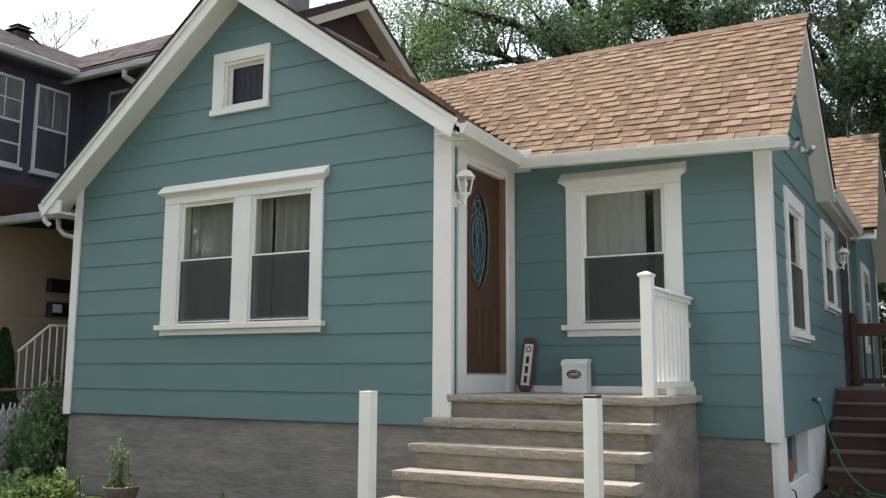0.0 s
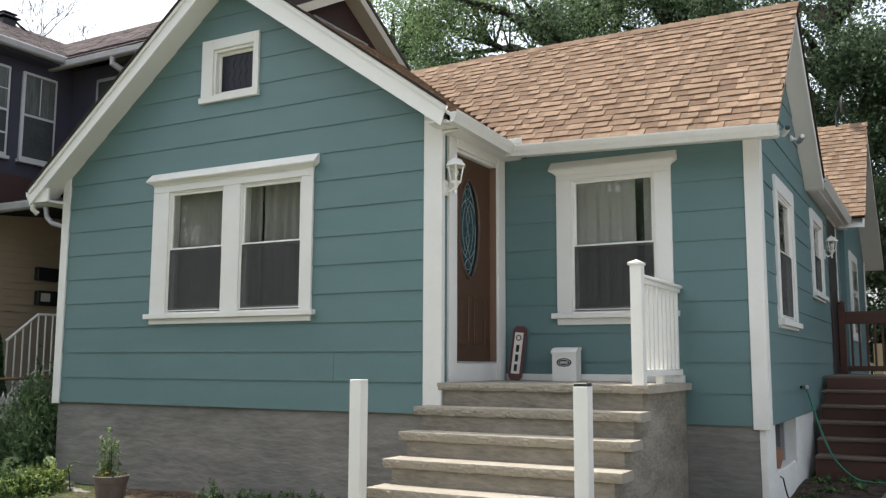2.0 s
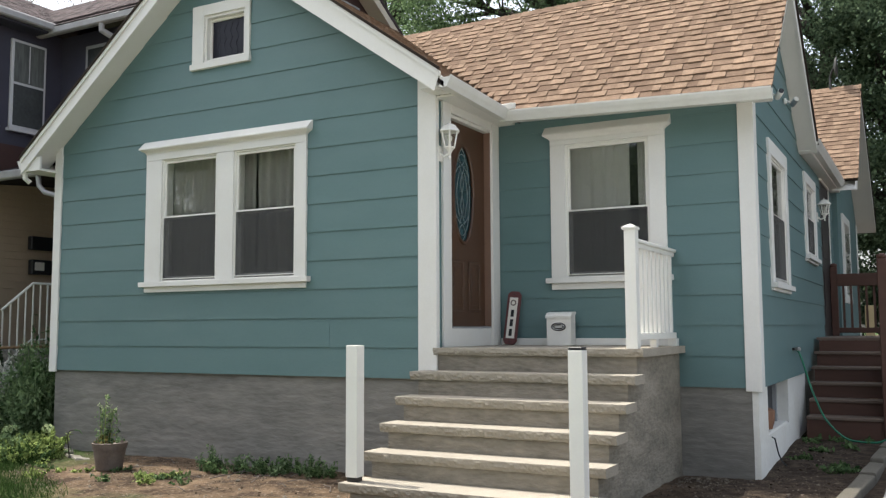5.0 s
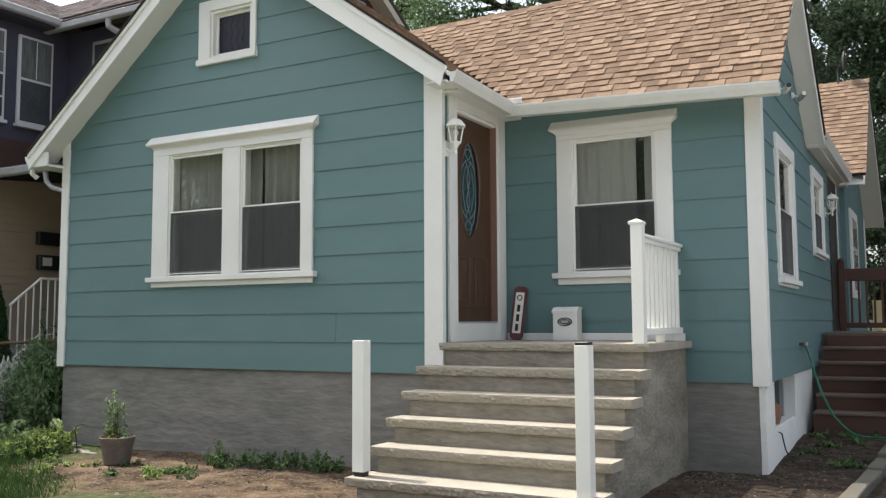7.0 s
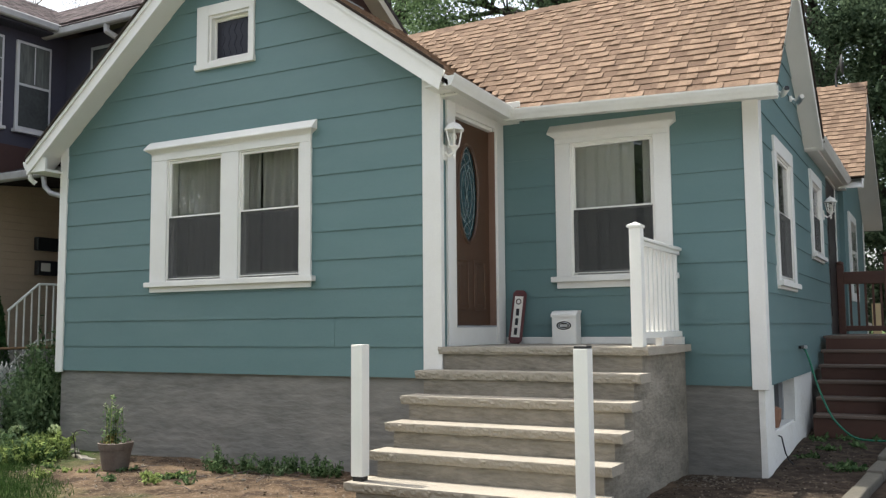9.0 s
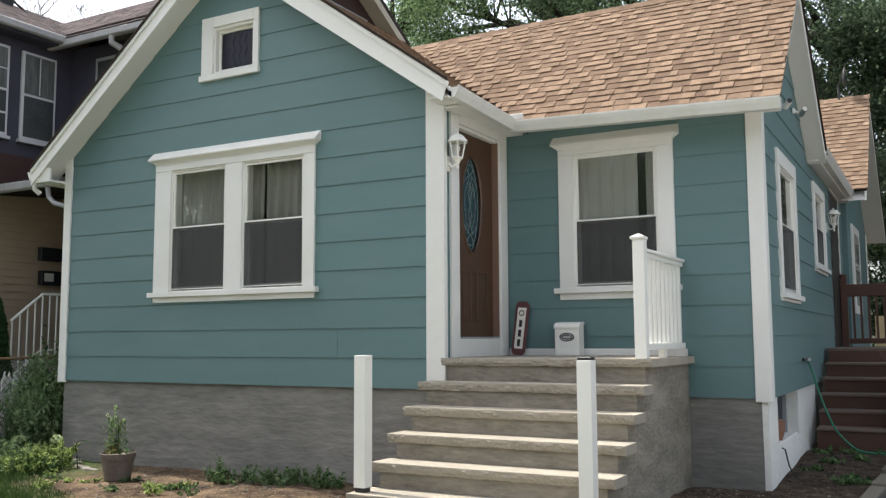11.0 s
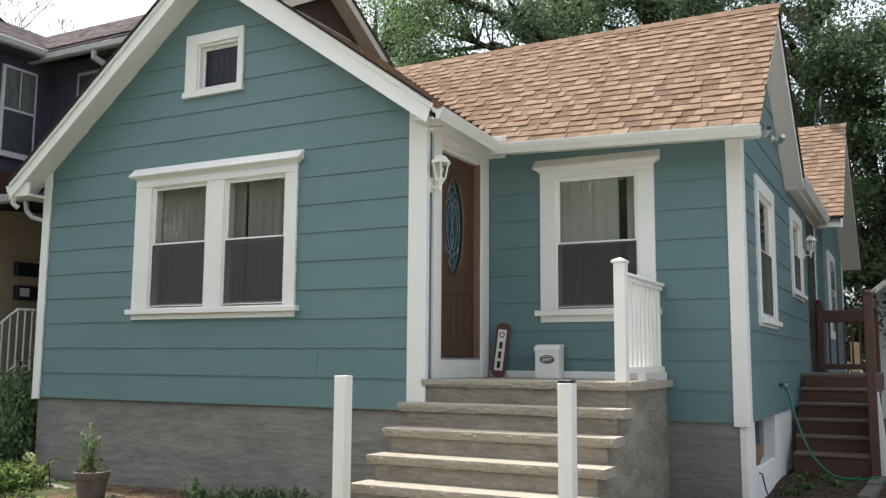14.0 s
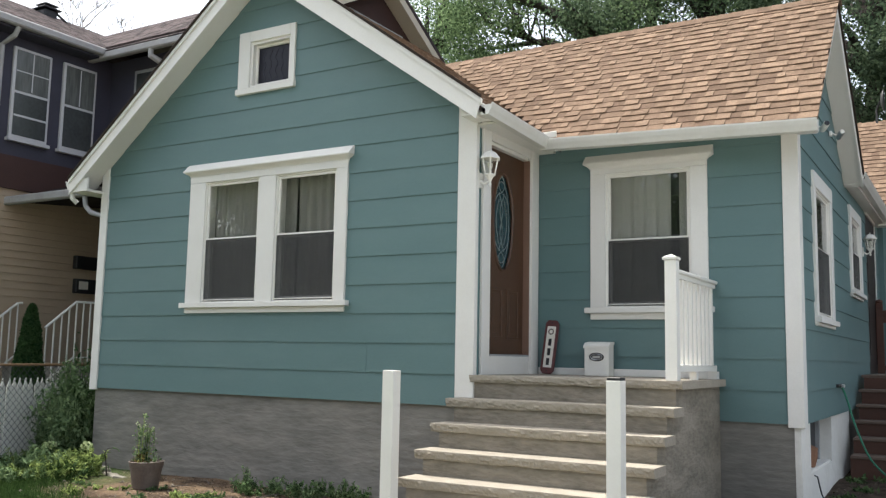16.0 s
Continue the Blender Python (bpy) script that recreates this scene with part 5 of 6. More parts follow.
def carriage_lamp(name, origin, turn, label, size=1.0):
    """A white wall lantern: back plate, arm, base, glazed body, roof and finial; local +x points away from the wall."""
    t = thing(name, label, "lamp")
    m = Matrix.Translation(origin) @ Matrix.Rotation(turn, 4, "Z") @ Matrix.Diagonal((1.2 * size, 1.28 * size, size, 1))

    def add(nm, bm, material, label=""):
        bmesh.ops.transform(bm, matrix=m, verts=bm.verts)
        return part(nm, bm, material, t, label)

    add("back_plate", boxed(0, 0.015, -0.035, 0.035, -0.14, 0.02, bevel=0.006), VINYL)
    bm = bmesh.new()
    tube(bm, [(0.012, 0, -0.06), (0.05, 0, -0.10), (0.10, 0, -0.07), (0.10, 0, -0.02)], 0.013, sides=8)
    add("arm", bm, VINYL)
    bm = bmesh.new()
    lathe(bm, [(0.008, -0.13), (0.014, -0.11), (0.007, -0.09), (0.016, -0.06), (0.03, -0.03), (0.045, -0.015), (0.045, -0.005)], 0.10, 0, 10)
    add("base", bm, VINYL)
    lo, hi, z0, z1 = 0.045, 0.072, 0.0, 0.15
    for k in range(6):
        a = 6.28318 * k / 6
        bm = bmesh.new()
        tube(bm, [(0.10 + lo * math.cos(a), lo * math.sin(a), z0 - 0.006), (0.10 + hi * math.cos(a), hi * math.sin(a), z1)], 0.006, sides=5)
        add("glazing_bar", bm, VINYL)
    bm = bmesh.new()
    r = [[bm.verts.new((0.10 + q * math.cos(6.28318 * k / 6), q * math.sin(6.28318 * k / 6), z)) for k in range(6)] for q, z in ((lo - 0.003, z0), (hi - 0.003, z1))]
    for k in range(6):
        bm.faces.new((r[0][k], r[0][(k + 1) % 6], r[1][(k + 1) % 6], r[1][k]))
    add("lantern_glass", bm, GLASS)
    bm = bmesh.new()
    lathe(bm, [(0.012, 0.0), (0.012, 0.05), (0.022, 0.07), (0.024, 0.1), (0.01, 0.12)], 0.10, 0, 8)
    add("bulb", bm, CREAM)
    bm = bmesh.new()
    lathe(bm, [(0.092, 0.148), (0.092, 0.156), (0.075, 0.175), (0.055, 0.21), (0.028, 0.228), (0.01, 0.232), (0.008, 0.245), (0.003, 0.262)], 0.10, 0, 6)
    add("cap", bm, VINYL)
    return t


carriage_lamp("wall_lamp", (0.014, 0.062, 1.86), 0.0, "white lantern on the door's casing", 0.93)
carriage_lamp("wall_lamp", (W + 0.017, 6.55, 1.78), 0.0, "white lantern beside the side door", 0.85)


def number_sign():
    t = thing("number_sign", "maroon wooden sign with a cream face leaning on the wall", "sign")
    m = Matrix.Translation((0.165, D - 0.125, 0.004)) @ Matrix.Rotation(radians(-9), 4, "X") @ Matrix.Rotation(radians(3.5), 4, "Y")

    def add(nm, bm, material, label=""):
        bmesh.ops.transform(bm, matrix=m, verts=bm.verts)
        return part(nm, bm, material, t, label)

    h, w2 = 0.555, 0.075
    out = [(-w2 + 0.03, 0), (w2 - 0.03, 0), (w2, 0.035), (w2, h - 0.035), (w2 - 0.03, h), (-w2 + 0.03, h), (-w2, h - 0.035), (-w2, 0.035)]
    bm = bmesh.new()
    prism(bm, out, along_y, -0.018, 0.0)
    bmesh.ops.bevel(bm, geom=bm.edges[:], offset=0.003, segments=1, affect="EDGES")
    add("board", bm, MAROON)
    add("face", boxed(-0.047, 0.047, -0.0215, -0.0185, 0.065, h - 0.065), CREAM, "cream face panel")
    for z in (0.125, 0.225, 0.325):
        add("mark", boxed(-0.017, 0.017, -0.024, -0.0217, z - 0.036, z + 0.036), BLACK)
    bm = bmesh.new()
    tube(bm, [(0.026 * math.cos(k * 0.3142), -0.024, 0.435 + 0.026 * math.sin(k * 0.3142)) for k in range(21)], 0.006, sides=5)
    add("wreath", bm, POT, "small painted wreath")
    for z in (0.03, h - 0.03):
        bm = bmesh.new()
        lathe(bm, [(0.006, -0.004), (0.006, 0.004)], 0, 0, 8)
        bmesh.ops.transform(bm, matrix=Matrix.Translation((0, -0.02, z)) @ Matrix.Rotation(radians(90), 4, "X"), verts=bm.verts)
        add("screw", bm, BLACK)


number_sign()


def mailbox():
    t = thing("mailbox", "white metal mailbox with an oval badge standing on the porch", "mailbox")
    x0, x1, y0, y1 = 0.595, 0.865, D - 0.20, D - 0.06
    bm = bmesh.new()
    prism(bm, [(y0, 0.0), (y1, 0.0), (y1, 0.31), (y0, 0.285)], along_x, x0 + 0.008, x1 - 0.008)
    bmesh.ops.bevel(bm, geom=bm.edges[:], offset=0.004, segments=2, affect="EDGES")
    part("body", bm, VINYL, t)
    bm = bmesh.new()
    prism(bm, [(y0 - 0.012, 0.27), (y0 - 0.012, 0.292), (y0 + 0.03, 0.325), (y1, 0.337), (y1, 0.312), (y0, 0.287)], along_x, x0, x1)
    part("lid", bm, VINYL, t)
    bm = bmesh.new()
    prism(bm, [(0.73 + 0.078 * math.cos(6.28318 * k / 28), 0.185 + 0.042 * math.sin(6.28318 * k / 28)) for k in range(28)], along_y, y0 - 0.004, y0 - 0.0005)
    badge = part("badge", bm, BLACK, t, "dark oval badge")
    bm = bmesh.new()
    tube(bm, [(0.73 + 0.060 * math.cos(6.28318 * k / 28), y0 - 0.004, 0.185 + 0.029 * math.sin(6.28318 * k / 28)) for k in range(29)], 0.004, sides=5)
    part("rim", bm, CHROME, badge)
    part("mark", boxed(0.69, 0.77, y0 - 0.0065, y0 - 0.0045, 0.172, 0.198, bevel=0.0008), CHROME, badge)


mailbox()


def security_camera(y, z, label, flood=False):
    t = thing("security_light" if flood else "security_camera", label, "flood light" if flood else "camera")
    bm = bmesh.new()
    lathe(bm, [(0.035, 0), (0.035, 0.02), (0.02, 0.03)], 0, 0, 12)
    bmesh.ops.transform(bm, matrix=Matrix.Translation((W + 0.018, y, z)) @ Matrix.Rotation(radians(90), 4, "Y"), verts=bm.verts)
    part("mount", bm, VINYL, t)
    bm = bmesh.new()
    tube(bm, [(W + 0.045, y, z), (W + 0.09, y - 0.01, z - 0.03), (W + 0.12, y - 0.03, z - 0.03)], 0.012, sides=6)
    part("arm", bm, VINYL, t)
    bm = bmesh.new()
    lathe(bm, [(0.028, -0.07), (0.032, -0.05), (0.032, 0.06), (0.024, 0.075)], 0, 0, 12)
    bmesh.ops.transform(bm, matrix=Matrix.Translation((W + 0.13, y - 0.03, z - 0.03)) @ Matrix.Rotation(radians(75), 4, "X") @ Matrix.Rotation(radians(25), 4, "Y"), verts=bm.verts)
    body = part("housing", bm, CHROME if flood else VINYL, t)
    bm = bmesh.new()
    lathe(bm, [(0.026, 0.076), (0.026, 0.082)], 0, 0, 12)
    bmesh.ops.transform(bm, matrix=Matrix.Translation((W + 0.13, y - 0.03, z - 0.03)) @ Matrix.Rotation(radians(75), 4, "X") @ Matrix.Rotation(radians(25), 4, "Y"), verts=bm.verts)
    part("lens", bm, BLACK if not flood else CREAM, body)


security_camera(2.4, 2.575, "white bullet camera on the side gable")
security_camera(3.6, 2.76, "grey flood light on the side gable", True)

# ---- side steps, deck and garden hose ----


def deck():
    d = thing("side_deck", "dark brown wooden deck with steps and railing", "deck", kind="structure")
    x0, x1, n = 2.66, 3.47, 6
    rise = 0.1764
    for k in range(n):
        z = 0.03 - rise * (n - 1 - k)
        y = 3.98 + 0.32 * k
        if k < n - 1:
            part("tread", boxed(x0 - 0.02 + (0.03 if k < 2 else 0), x1 + 0.02, y - 0.03, y + 0.31, z - 0.035, z, bevel=0.006), TREADW, d, "worn brown tread")
        part("riser", boxed(x0 + 0.01, x1, y, y + 0.025, z - rise if k else GROUND - 0.05, z - 0.036), DECK, d)
    for k in range(18):
        y = 5.58 + k * 0.145
        part("board", boxed(x0 - 0.02, x1 + 0.05, y, y + 0.138, -0.005, 0.03, bevel=0.004), TREADW, d)
    part("fascia", boxed(x1 + 0.02, x1 + 0.05, 5.6, 8.2, -0.23, -0.006), DECK, d)
    part("stringer", boxed(x1 + 0.001, x1 + 0.03, 4.0, 5.6, GROUND, -0.25), DECK, d)
    for px, py, z0, z1 in ((3.475, 3.92, GROUND - 0.1, 0.93), (x1 - 0.05, 5.55, GROUND, 1.03), (x0 - 0.05, 8.05, 0.03, 1.1), (x1 - 0.08, 8.05, 0.03, 1.1)):
        p = part("post", boxed(px, px + 0.1, py, py + 0.1, z0, z1, bevel=0.008), DECK, d)
        bm = bmesh.new()
        lathe(bm, [(0.045, z1 + 0.001), (0.055, z1 + 0.02), (0.05, z1 + 0.045), (0.02, z1 + 0.06)], px + 0.05, py + 0.05, 10)
        part("finial", bm, DECK, p)
    part("top_rail", boxed(x0 + 0.051, x1 - 0.081, 8.05, 8.14, 0.80, 0.99, bevel=0.006), DECK, d)
    part("bottom_rail", boxed(x0 + 0.051, x1 - 0.081, 8.06, 8.12, 0.075, 0.155, bevel=0.006), DECK, d)
    for k in range(6):
        x = x0 + 0.115 + k * 0.108
        part("baluster", boxed(x, x + 0.032, 8.07, 8.105, 0.155, 0.80), DECK, d)
    for py0, py1, za, zb in ((5.65, 8.05, 0.95, 1.05),):
        part("top_rail", boxed(x1 - 0.06, x1 + 0.02, py0, py1, za, zb, bevel=0.006), DECK, d)
    bm = bmesh.new()
    prism(bm, [(4.02, 0.72), (5.55, 0.98), (5.55, 0.89), (4.02, 0.63)], along_x, x1 + 0.02, x1 + 0.06)
    part("hand_rail", bm, DECK, d)


deck()


def hose():
    bm = bmesh.new()
    pts = [(2.605, 3.78, -0.085), (2.64, 3.78, -0.115), (2.682, 3.78, -0.24), (2.739, 3.78, -0.458), (2.812, 3.78, -0.675), (2.892, 3.78, -0.855), (3.0, 3.78, -0.985),
           (3.11, 3.78, -1.068), (3.25, 3.76, -1.09), (3.42, 3.74, -1.085), (3.52, 3.72, -1.05), (3.62, 3.7, -1.10), (3.75, 3.8, -1.15), (4.0, 4.1, -1.15), (4.6, 4.2, -1.15)]
    # rounded run through the bends
    fine = []
    P = [Vector(p) for p in pts]
    for i in range(len(P) - 1):
        a, b, c, d = P[max(i - 1, 0)], P[i], P[i + 1], P[min(i + 2, len(P) - 1)]
        for k in range(5):
            t = k / 5
            fine.append(0.5 * ((2 * b) + (c - a) * t + (2 * a - 5 * b + 4 * c - d) * t * t + (3 * b - a - 3 * c + d) * t ** 3))
    fine.append(P[-1])
    tube(bm, fine, 0.011, sides=8)
    tagged(part("garden_hose", bm, HOSE, smooth=True), "green garden hose hanging from a wall tap", "hose")
    t = thing("wall_tap", "small metal tap on the side wall", "tap")
    part("plate", boxed(W + 0.012, W + 0.04, 3.5, 4.05, -0.09, -0.06, bevel=0.003), BLACK, t)
    part("body", boxed(W + 0.025, W + 0.07, 3.75, 3.81, -0.1, -0.06, bevel=0.008), CHROME, t)


hose()
bm = boxed(-0.05, 0.05, -0.012, 0.012, 0, 0.98, bevel=0.003)
ob = tagged(part("white_board", bm, WHITE), "white painted board leaning on the steps", "board")
ob.matrix_world = Matrix.Translation((3.63, 4.05, GROUND + 0.08)) @ Matrix.Rotation(radians(-5), 4, "Y") @ Matrix.Rotation(radians(6), 4, "X")


def satellite_dish():
    t = thing("satellite_dish", "grey satellite dish on the rear roof", "dish")
    bm = bmesh.new()
    lathe(bm, [(0.002, 0.0), (0.12, 0.012), (0.2, 0.04), (0.24, 0.07), (0.24, 0.074), (0.2, 0.046), (0.12, 0.018), (0.002, 0.006)], 0, 0, 20)
    bmesh.ops.transform(bm, matrix=Matrix.Translation((2.62, 10.2, 4.85)) @ Matrix.Rotation(radians(90), 4, "Y") @ Matrix.Scale(0.8, 4), verts=bm.verts)
    part("dish", bm, WIRE, t, smooth=True)
    bm = bmesh.new()
    tube(bm, [(2.55, 10.25, 4.46), (2.55, 10.25, 4.7), (2.62, 10.2, 4.85)], 0.02, sides=6)
    part("mast", bm, WIRE, t)


satellite_dish()


def loose_cable():
    bm = bmesh.new()
    tube(bm, [(2.585, 2.02, -0.885), (2.612, 2.03, -0.90), (2.62, 2.06, -0.97), (2.632, 2.10, -1.06), (2.66, 2.12, -1.13), (2.70, 2.10, -1.165)], 0.007, sides=6)
    tagged(part("cable", bm, BLACK, smooth=True), "thin black cable hanging out of the basement window", "cable")


loose_cable()


def shed():
    s = thing("pale_garage", "pale grey garage with a pitched roof behind the yard", "garage")
    part("wall", boxed(3.2, 9.0, 16.3, 22, GROUND - 0.1, 1.8), SHED, s)
    bm = bmesh.new()
    prism(bm, [(3.2, 1.8), (9.0, 1.8), (6.1, 4.0)], along_y, 16.3, 22)
    part("gable", bm, SHED, s)
    bm = bmesh.new()
    prism(bm, [(2.95, 1.6), (6.1, 4.05), (9.25, 1.6), (9.25, 1.75), (6.1, 4.2), (2.95, 1.75)], along_y, 16.0, 22.3)
    part("roof", bm, WHITE, s, "white trimmed roof")
    for z in (0.3, 0.95):
        part("belt", boxed(3.18, 9.02, 16.27, 16.299, z, z + 0.06), SHED, s)


shed()

# ---- garden ----


def flower_pot():
    t = thing("flower_pot", "round brown plant pot with a tall flowering stem plant", "plant pot")
    x, y, z = -3.225, -0.85, GROUND + 0.005
    bm = bmesh.new()
    lathe(bm, [(0.122, z), (0.127, z + 0.01), (0.153, z + 0.19), (0.153, z + 0.195), (0.161, z + 0.199), (0.172, z + 0.262), (0.162, z + 0.265), (0.156, z + 0.24), (0.02, z + 0.23)], x, y, 28)
    part("pot", bm, POT, t, smooth=False)
    bm = bmesh.new()
    lathe(bm, [(0.155, z + 0.232), (0.1, z + 0.24), (0.01, z + 0.243)], x, y, 16)
    part("soil", bm, CURB, t, "dry soil")
    rng = np.random.default_rng(12)
    bm = bmesh.new()
    leaves, tips = [], []
    z -= 0.028
    for k in range(10):
        bx, by = x - 0.06 + rng.normal() * 0.03, y + rng.normal() * 0.03
        hgt = rng.uniform(0.3, 0.52)
        lx, ly = rng.normal() * 0.016, rng.normal() * 0.016
        tube(bm, [(bx, by, z + 0.26), (bx + lx * 0.4, by + ly * 0.4, z + 0.26 + hgt * 0.5), (bx + lx, by + ly, z + 0.26 + hgt)], 0.004, 0.002, 4)
        for j in range(36):
            s = rng.uniform(0.05, 1)
            leaves.append((bx + lx * s + rng.normal() * 0.022, by + ly * s + rng.normal() * 0.022, z + 0.26 + hgt * s))
        for j in range(5):
            tips.append((bx + lx + rng.normal() * 0.012, by + ly + rng.normal() * 0.012, z + 0.26 + hgt * rng.uniform(0.88, 1.03)))
    for j in range(14):
        leaves.append((x + 0.14 + rng.normal() * 0.02, y + rng.normal() * 0.03, z + 0.3 + abs(rng.normal()) * 0.035))
    tagged(part("stalk", bm, LEAF_LT, t), kind="stuff")
    v, f = leaf_quads(leaves, 0.019, rng, long=2.2)
    tagged(quad_mesh("foliage", v, f, LEAF_PALE, t), kind="stuff")
    v, f = leaf_quads(tips, 0.018, rng)
    tagged(quad_mesh("bloom", v, f, FLOWER, t), kind="stuff")
    low = [(x - 0.07 + rng.normal() * 0.035, y - 0.02 + rng.normal() * 0.03, z + 0.28 + abs(rng.normal()) * 0.055) for _ in range(90)]
    v, f = leaf_quads(low, 0.024, rng)
    tagged(quad_mesh("dry_foliage", v, f, LEAF_DRY, t, ), kind="stuff")


flower_pot()


def weed(x, y, r, h, n, seed, material, label, size=0.05, name="weed_clump", flowers=0, long=2.1):
    """A low clump of stems and leaves, densest near the ground."""
    rng = np.random.default_rng(seed)
    t = thing(name, label, "plant")
    bm = bmesh.new()
    stems = max(5, n // 22)
    pts = []
    z0 = ground_z(x, y)
    for k in range(stems):
        a, q = rng.uniform(0, 6.283), math.sqrt(rng.uniform(0, 1)) * r
        bx, by = x + q * math.cos(a) * 0.7, y + q * math.sin(a) * 0.7
        hh = h * (rng.uniform(0.3, 1.2) if name == "shrub" else rng.uniform(0.45, 1.0)) * (1.1 - 0.5 * q / r)
        ex, ey = bx + q * math.cos(a) * 0.45 + rng.normal() * 0.03, by + q * math.sin(a) * 0.45 + rng.normal() * 0.03
        tube(bm, [(bx, by, z0 - 0.02), ((bx + ex) / 2, (by + ey) / 2, z0 + hh * 0.6), (ex, ey, z0 + hh)], 0.004, 0.0015, 4)
        for j in range(n // stems):
            s = rng.uniform(0.1, 1.0)
            pts.append((bx + (ex - bx) * s + rng.normal() * size * 0.7, by + (ey - by) * s + rng.normal() * size * 0.7, z0 + hh * s + rng.normal() * size * 0.35))
    tagged(part("stalk", bm, material, t), kind="stuff")
    v, f = leaf_quads(pts, size, rng, 0.35, long)
    tagged(quad_mesh("foliage", v, f, material, t), kind="stuff")
    if flowers:
        fl = []
        for k in range(flowers):
            a = rng.uniform(0, 6.283)
            c = (x + r * 0.6 * math.cos(a), y + r * 0.6 * math.sin(a), z0 + h * rng.uniform(0.85, 1.0))
            for j in range(60):
                d = rng.normal(size=3)
                d *= 0.06 / np.linalg.norm(d)
                fl.append((c[0] + d[0], c[1] + d[1], c[2] + d[2] * 0.7))
        v, f = leaf_quads(fl, 0.024, rng)
        tagged(quad_mesh("bloom", v, f, FLOWER, t), kind="stuff")
    return t


rg = random.Random(21)
for k in range(26):
    u, v = rg.random(), rg.random()
    weed(-6.0 + 1.55 * u, -1.7 + 1.6 * v - 0.35 * u, rg.uniform(0.2, 0.34), rg.uniform(0.10, 0.40), 520, 100 + k,
         (LEAF_LT, LEAF_PALE, LEAF_LT, LEAF_SHRUB, LEAF_PALE)[k % 5], "bright green garden weeds in the front bed", rg.uniform(0.016, 0.030), long=rg.uniform(2.0, 4.0))
for k in range(16):
    u, v = rg.random(), rg.random()
    weed(-6.0 + 1.75 * u, -2.1 + 1.55 * v, rg.uniform(0.16, 0.3), rg.uniform(0.10, 0.24), 260, 300 + k,
         (GRASS, LEAF_LT, LEAF_PALE)[k % 3], "tuft of long grassy weeds in the front bed", rg.uniform(0.012, 0.018), long=rg.uniform(5, 8))
weed(-5.05, -0.25, 0.24, 0.27, 320, 140, LEAF_LT, "hydrangea with pale flower heads beside the foundation", 0.05, "hydrangea", 1)
weed(-5.45, -0.2, 0.22, 0.26, 260, 141, LEAF_SHRUB, "hydrangea with a pale flower head", 0.06, "hydrangea", 2)
for k in range(11):
    weed(-2.35 + 0.135 * k + rg.uniform(-0.05, 0.05), -0.42 + 0.018 * k + rg.uniform(-0.08, 0.08), rg.uniform(0.13, 0.2), rg.uniform(0.12, 0.30), 300, 160 + k,
         LEAF_PALE if k % 3 == 0 else LEAF_SHRUB, "dark green weeds along the foundation", 0.015, long=3.0)
for k in range(16):
    weed(rg.uniform(-4.0, -1.9), rg.uniform(-1.5, -0.75), rg.uniform(0.07, 0.14), rg.uniform(0.05, 0.10), 70, 180 + k,
         LEAF_LT if k % 3 else LEAF_SHRUB, "small weeds in the bare soil", 0.02)
for k in range(9):
    weed(rg.uniform(2.7, 3.3), rg.uniform(1.6, 4.0), rg.uniform(0.07, 0.14), rg.uniform(0.04, 0.09), 70, 200 + k, LEAF_SHRUB, "low weeds in the side yard", 0.03)
for i, (sx, sy, sr, sh) in enumerate(((-5.70, 0.30, 0.36, 1.4), (-5.9, 0.12, 0.3, 1.1), (-5.52, 0.0, 0.25, 0.95), (-5.85, 0.75, 0.36, 1.5), (-6.05, 0.38, 0.26, 1.25))):
    weed(sx, sy, sr, sh, 2600, 220 + i, (LEAF_PALE if i in (1, 2, 4) else LEAF_SHRUB), "leafy green shrub at the corner of the house", 0.034, "shrub", long=2.6)


def wilted_stalk():
    t = thing("wilted_stalk", "thin bent plant stalk with a drooping pale leaf", "plant")
    x, y = -4.33, -0.42
    z = ground_z(x, y)
    bm = bmesh.new()
    tube(bm, [(x, y, z - 0.03), (x - 0.02, y, z + 0.12), (x - 0.05, y, z + 0.24), (x - 0.03, y + 0.02, z + 0.29), (x + 0.04, y + 0.03, z + 0.3)], 0.007, 0.004, 5)
    part("stalk", bm, BARK, t)
    bm = bmesh.new()
    tube(bm, [(x + 0.04, y + 0.03, z + 0.3), (x + 0.09, y + 0.05, z + 0.29), (x + 0.13, y + 0.06, z + 0.25)], 0.011, 0.002, 4)
    part("leaf", bm, LEAF_PALE, t)


wilted_stalk()


def yellow_board():
    bm = boxed(-0.07, 0.07, -0.012, 0.012, 0, 1.72, bevel=0.004)
    ob = tagged(part("yellow_board", bm, YELLOWED), "faded yellow upright board behind the deck", "board")
    ob.location = (3.06, 9.6, GROUND + 0.005)


yellow_board()


def thuja():
    t = thing("thuja", "small dark green conifer with a pointed top", "conifer", at=(-6.88, 0.30, GROUND))
    rng = np.random.default_rng(5)
    bm = bmesh.new()
    tube(bm, [(0, 0, 0), (0.02, 0, 1.0), (0, 0, 1.9)], 0.05, 0.01, 7)
    part("trunk", bm, BARK, t)
    n = 15000
    s = rng.uniform(0, 1, n) ** 0.7
    a = rng.uniform(0, 6.283, n)
    r = 0.265 * (1 - s) ** 0.55 * (0.75 + 0.25 * rng.uniform(0, 1, n)) * (1 + 0.12 * np.sin(a * 5 + s * 20))
    v, f = leaf_quads(np.stack([r * np.cos(a), r * np.sin(a), 0.12 + 1.82 * s], 1), 0.034, rng, 2.0, 2.2)
    quad_mesh("crown", v, f, THUJA, t)


thuja()


